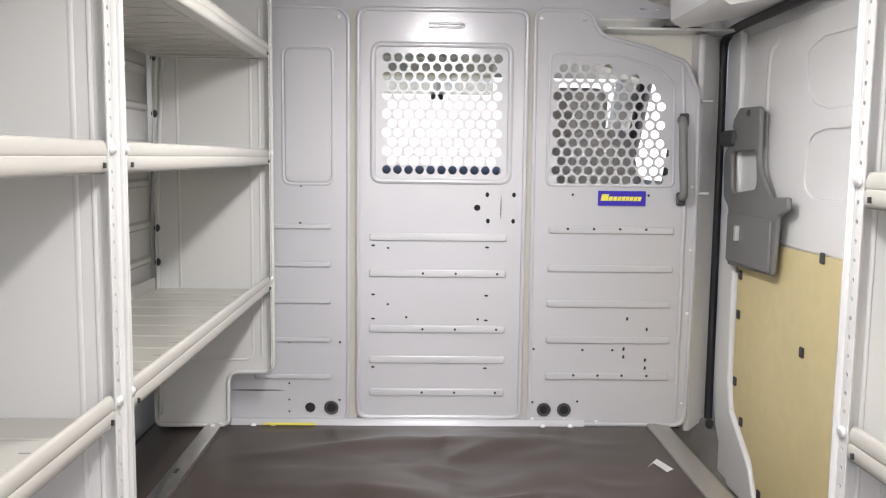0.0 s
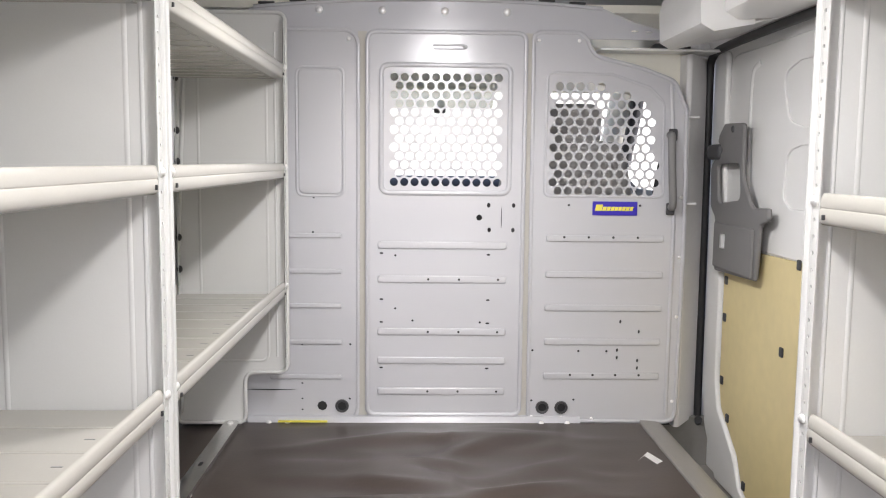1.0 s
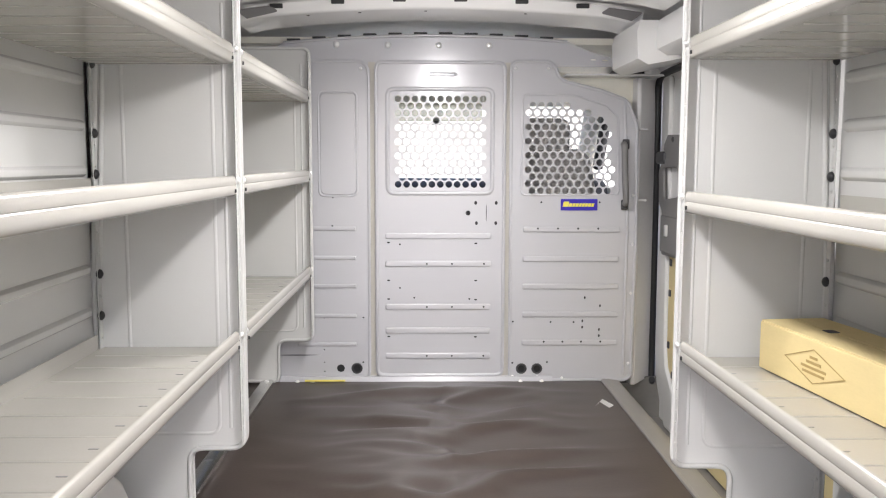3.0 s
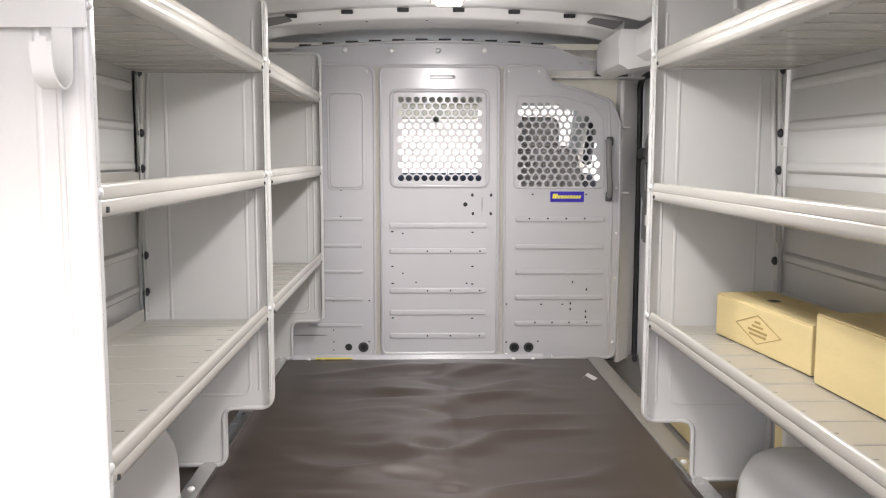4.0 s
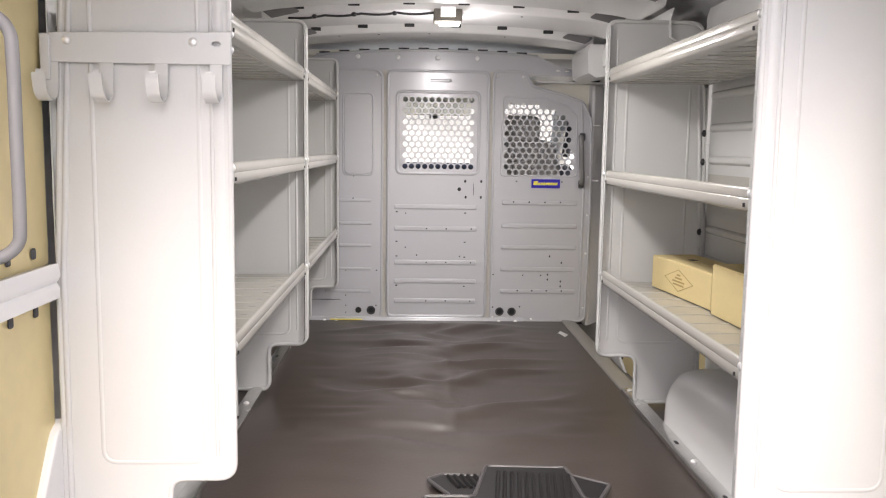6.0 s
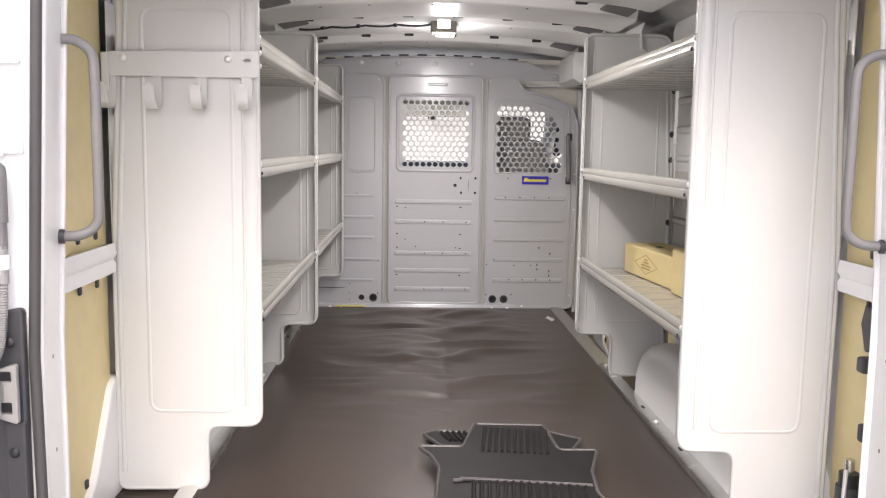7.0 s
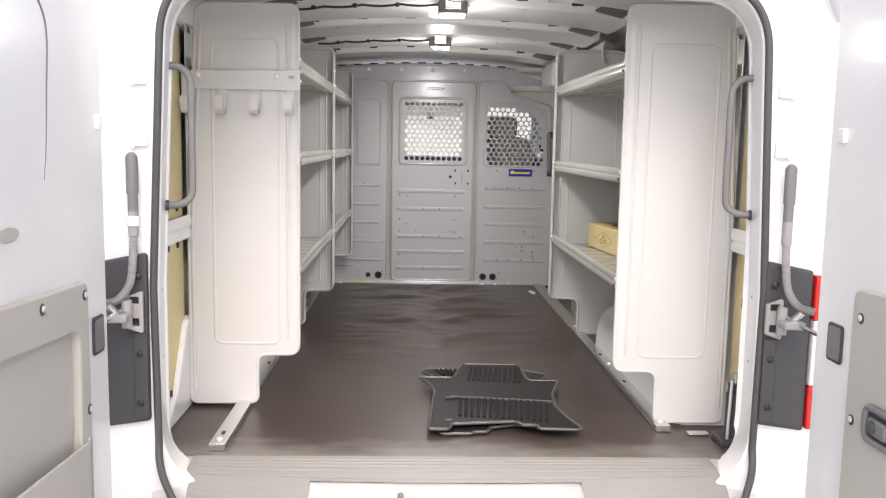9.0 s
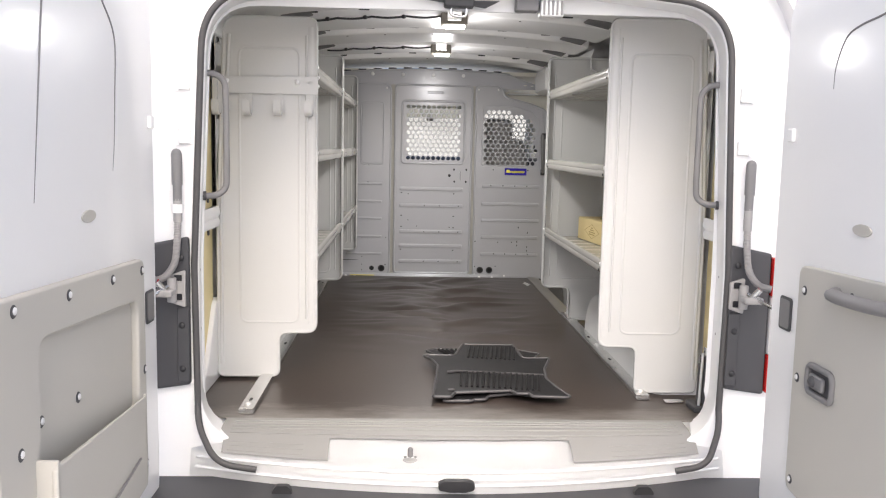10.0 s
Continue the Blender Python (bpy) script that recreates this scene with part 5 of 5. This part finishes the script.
def conduit(s, x, y):
    c = thing("cable_conduit", "grey corrugated cable conduit to the rear door", "conduit", (x, y, 0.6), "door conduits")
    boot = tube(smooth_path([(x + s * 0.002, y + 0.004, 0.828), (x, y, 0.80), (x, y, 0.76), (x, y, 0.74)], 4), 0.0150, 12)
    dome((x + s * 0.002, y + 0.004, 0.828), 0.0150, (0, 0, 1), 1.0, bm=boot, n=12)
    tube([(x, y, 0.745), (x, y, 0.695)], 0.0125, 12, bm=boot)
    part("boot", boot, GREY, c)
    part("sleeve", tube([(x, y, 0.70), (x, y, 0.635)], 0.0125, 10), TUBE, c)
    if s < 0:
        part("tape", tube([(x, y, 0.685), (x, y, 0.660)], 0.0165, 10), PAPER, c, "white tape")
    path = smooth_path([(x, y, 0.64), (x + s * 0.002, y - 0.005, 0.57), (x + s * 0.008, y - 0.015, 0.515), (x + s * 0.032, y - 0.03, 0.478), (x + s * 0.065, y - 0.045, 0.468)], 30)
    part("corrugated_hose", tube(path, 0.011, 10, radii=[0.0112 if k % 2 else 0.0092 for k in range(len(path))]), TUBE, c, "ribbed grey hose")


conduit(-1, -0.820, RY - 0.035)
conduit(1, 0.842, RY - 0.035)


# ---- rear doors ----
def screw_head(x, y, z, s, trim):
    """A bright screw in a dark plastic cup."""
    part("screw_cup", dome((x, y, z), 0.0125, (-s, 0, 0), 0.22, n=14), CHARCOAL, trim)
    part("screw", dome((x - s * 0.002, y, z + 0.001), 0.0075, (-s, 0, 0), 0.45), CHROME, trim, "bright screw head")


def rear_door(s, hx, hy, lean, trim_y, words, pocket, edge=0.0):
    """A side-hung rear door that stands open, its inner face towards the middle."""
    d = thing("rear_door", words, "door", (hx, hy, -0.1), "rear doors")
    face, width = hx, 0.95

    def flat(outline, holes, x, thick, bevel=0.0):
        lo = min(x, x + s * thick)
        return sheet(outline, holes, "x", lo, thick, bevel=bevel)

    y1 = hy - width
    skin = rounded([(y1, -0.14), (hy + edge, -0.14), (hy + edge, 1.24), (hy + edge - 0.06, 1.32), (y1 + 0.02, 1.34), (y1, 1.30)], [0.04, 0.04, 0.10, 0.05, 0.02, 0.04], 5)
    b = flat(skin, [], face, 0.055, 0.012)
    add(b, flat(skin, [], face + s * 0.056, 0.022, 0.008))
    part("door_shell", b, WHITE, d)
    tw0, tw1 = trim_y
    if pocket:
        seams = ([(-1.335, 1.29), (-1.363, 1.12), (-1.395, 0.93), (-1.425, 0.743)], [(-1.20, 1.235), (-1.10, 1.215), (-1.039, 1.174), (-0.965, 1.10), (-0.972, 0.96), (-0.982, 0.86), (-0.996, 0.79)])
    else:
        seams = ([(-1.45, 1.20), (-1.30, 1.185), (-1.212, 1.166), (-1.12, 1.155), (-1.061, 1.135), (-1.022, 1.075), (-1.016, 1.02)],)
    for seam in seams:
        line = smooth_path([(face - s * 0.0004, y, z) for y, z in seam], 8)
        thin = [0.0026 * min(1.0, 0.25 + 1.6 * (1 - k / (len(line) - 1))) for k in range(len(line))]
        part("panel_seam", tube(line, 0.0026, 6, radii=thin), GREY, d, "thin dark pressed seam")
    if pocket:
        rec = rounded([(tw1 + 0.165, 0.19), (tw0 - 0.065, 0.16), (tw0 - 0.055, 0.462), (tw1 + 0.170, 0.495)], 0.04, 5)
        tr_out = rounded([(tw1, -0.06), (tw0, -0.04), (tw0, 0.562), (tw1, 0.594)], 0.03, 5)
        tb = sheet(tr_out, [rec], "x", min(face - s * 0.022, face), 0.022, bevel=0.006)
        trim = part("trim_panel", tb, TRIM, d, "warm grey plastic trim panel")
        part("recess_back", flat(rounded([(tw1 + 0.15, 0.0), (tw0 - 0.045, 0.0), (tw0 - 0.045, 0.475), (tw1 + 0.15, 0.51)], 0.03), [], face - s * 0.003, 0.002), TRIM, trim)
        pk = flat(rounded([(tw1 + 0.135, -0.05), (tw0 - 0.02, -0.035), (tw0 - 0.02, 0.205), (tw1 + 0.135, 0.264)], 0.012), [], face - s * 0.060, 0.012, 0.004)
        add(pk, box(min(face - s * 0.06, face), max(face - s * 0.06, face), tw0 - 0.034, tw0 - 0.022, -0.02, 0.212, 0.003))
        add(pk, box(min(face - s * 0.06, face), max(face - s * 0.06, face), tw1 + 0.137, tw1 + 0.149, -0.02, 0.275, 0.003))
        for v in pk.verts:
            v.co.x = face - s * (face - v.co.x) * s * lerp(0.42, 1.15, min(1.0, max(0.0, (tw0 - v.co.y) / 0.80)))
        part("map_pocket", pk, TRIM, trim)
        part("pocket_groove", tube([(face - s * 0.058, tw1 + 0.30, 0.045), (face - s * 0.034, tw0 - 0.10, 0.065)], 0.003, 6), GREY, trim)
    else:
        tr_out = rounded([(tw1, -0.06), (tw0, 0.0), (tw0, 0.585), (tw1, 0.610)], 0.03, 5)
        trim = part("trim_panel", sheet(tr_out, [], "x", min(face - s * 0.018, face), 0.018, bevel=0.006), TRIM, d, "warm grey plastic trim panel")
        cup = tube(loop3(rect(hy - 0.378, hy - 0.258, 0.283, 0.352, 0.022), "x", face - s * 0.021), 0.008, 8, closed=True)
        cup_part = part("latch_cup", cup, GREY, trim, "grey latch handle cup")
        part("cup_floor", flat(rect(hy - 0.378, hy - 0.258, 0.283, 0.352, 0.02), [], face - s * 0.0195, 0.001), CHARCOAL, cup_part)
        part("lever", box(min(face - s * 0.030, face - s * 0.018), max(face - s * 0.030, face - s * 0.018), hy - 0.345, hy - 0.275, 0.298, 0.335, 0.008), GREY, cup_part)
        part("lock_barrel", dome((face - s * 0.030, hy - 0.298, 0.317), 0.014, (-s, 0, 0), 0.7, n=14), CHARCOAL, cup_part)
        pull = tube(smooth_path([(face - s * 0.016, hy - 0.36, 0.545), (face - s * 0.045, hy - 0.40, 0.545), (face - s * 0.050, hy - 0.55, 0.55), (face - s * 0.016, hy - 0.68, 0.555)], 6), 0.019, 10, squash=("z", 0.8))
        part("pull_handle", pull, GREY, trim, "grey pull handle")
    spots = ((0.03, 0.534), (0.295, 0.544), (0.610, 0.553), (0.910, 0.567), (0.02, 0.274), (0.02, 0.02), (0.90, 0.308)) if pocket else ((0.05, 0.525), (0.345, 0.545), (0.635, 0.560), (0.925, 0.570), (0.04, 0.30), (0.04, 0.03), (0.96, 0.26))
    for f, z in spots:
        y = lerp(tw0, tw1, f)
        screw_head(face - s * (0.0225 if pocket else 0.0185), y, z, s, trim)
    if pocket:
        for y, z in ((-1.254, 0.319), (-1.436, 0.326)):
            screw_head(face - s * 0.0035, y, z, s, trim)
    yp = hy - 0.075
    zp = 0.0 if pocket else 0.024
    plug = part("edge_plug", flat(rect(yp - 0.034, yp + 0.034, 0.372 + zp, 0.462 + zp, 0.012), [], face - s * 0.005, 0.005, 0.002), CHARCOAL, d, "dark grey square rubber plug")
    part("plug_face", flat(rect(yp - 0.027, yp + 0.027, 0.379 + zp, 0.455 + zp, 0.009), [], face - s * 0.0065, 0.002, 0.0008), GREY, plug)
    part("oval_plug", flat(disc(hy - (0.495 if pocket else 0.418), 0.697, 0.040, 14, 0.014), [], face - s * 0.004, 0.004, 0.001), TRIM, d, "pale grey oval plug")
    part("top_clip", box(min(face - s * 0.012, face), max(face - s * 0.012, face), hy - 0.06, hy - 0.03, 0.895, 0.93, 0.004), WHITE, d)
    d.rotation_euler = (0, 0, radians(lean))
    return d


rear_door(-1, -0.860, -0.665, 0.0, (-0.842, -1.645), "open white rear door with warm grey trim and map pocket", True)
rear_door(1, 0.852, -0.778, 0.0, (-0.945, -1.70), "open white rear door with warm grey trim and latch handle", False, 0.028)
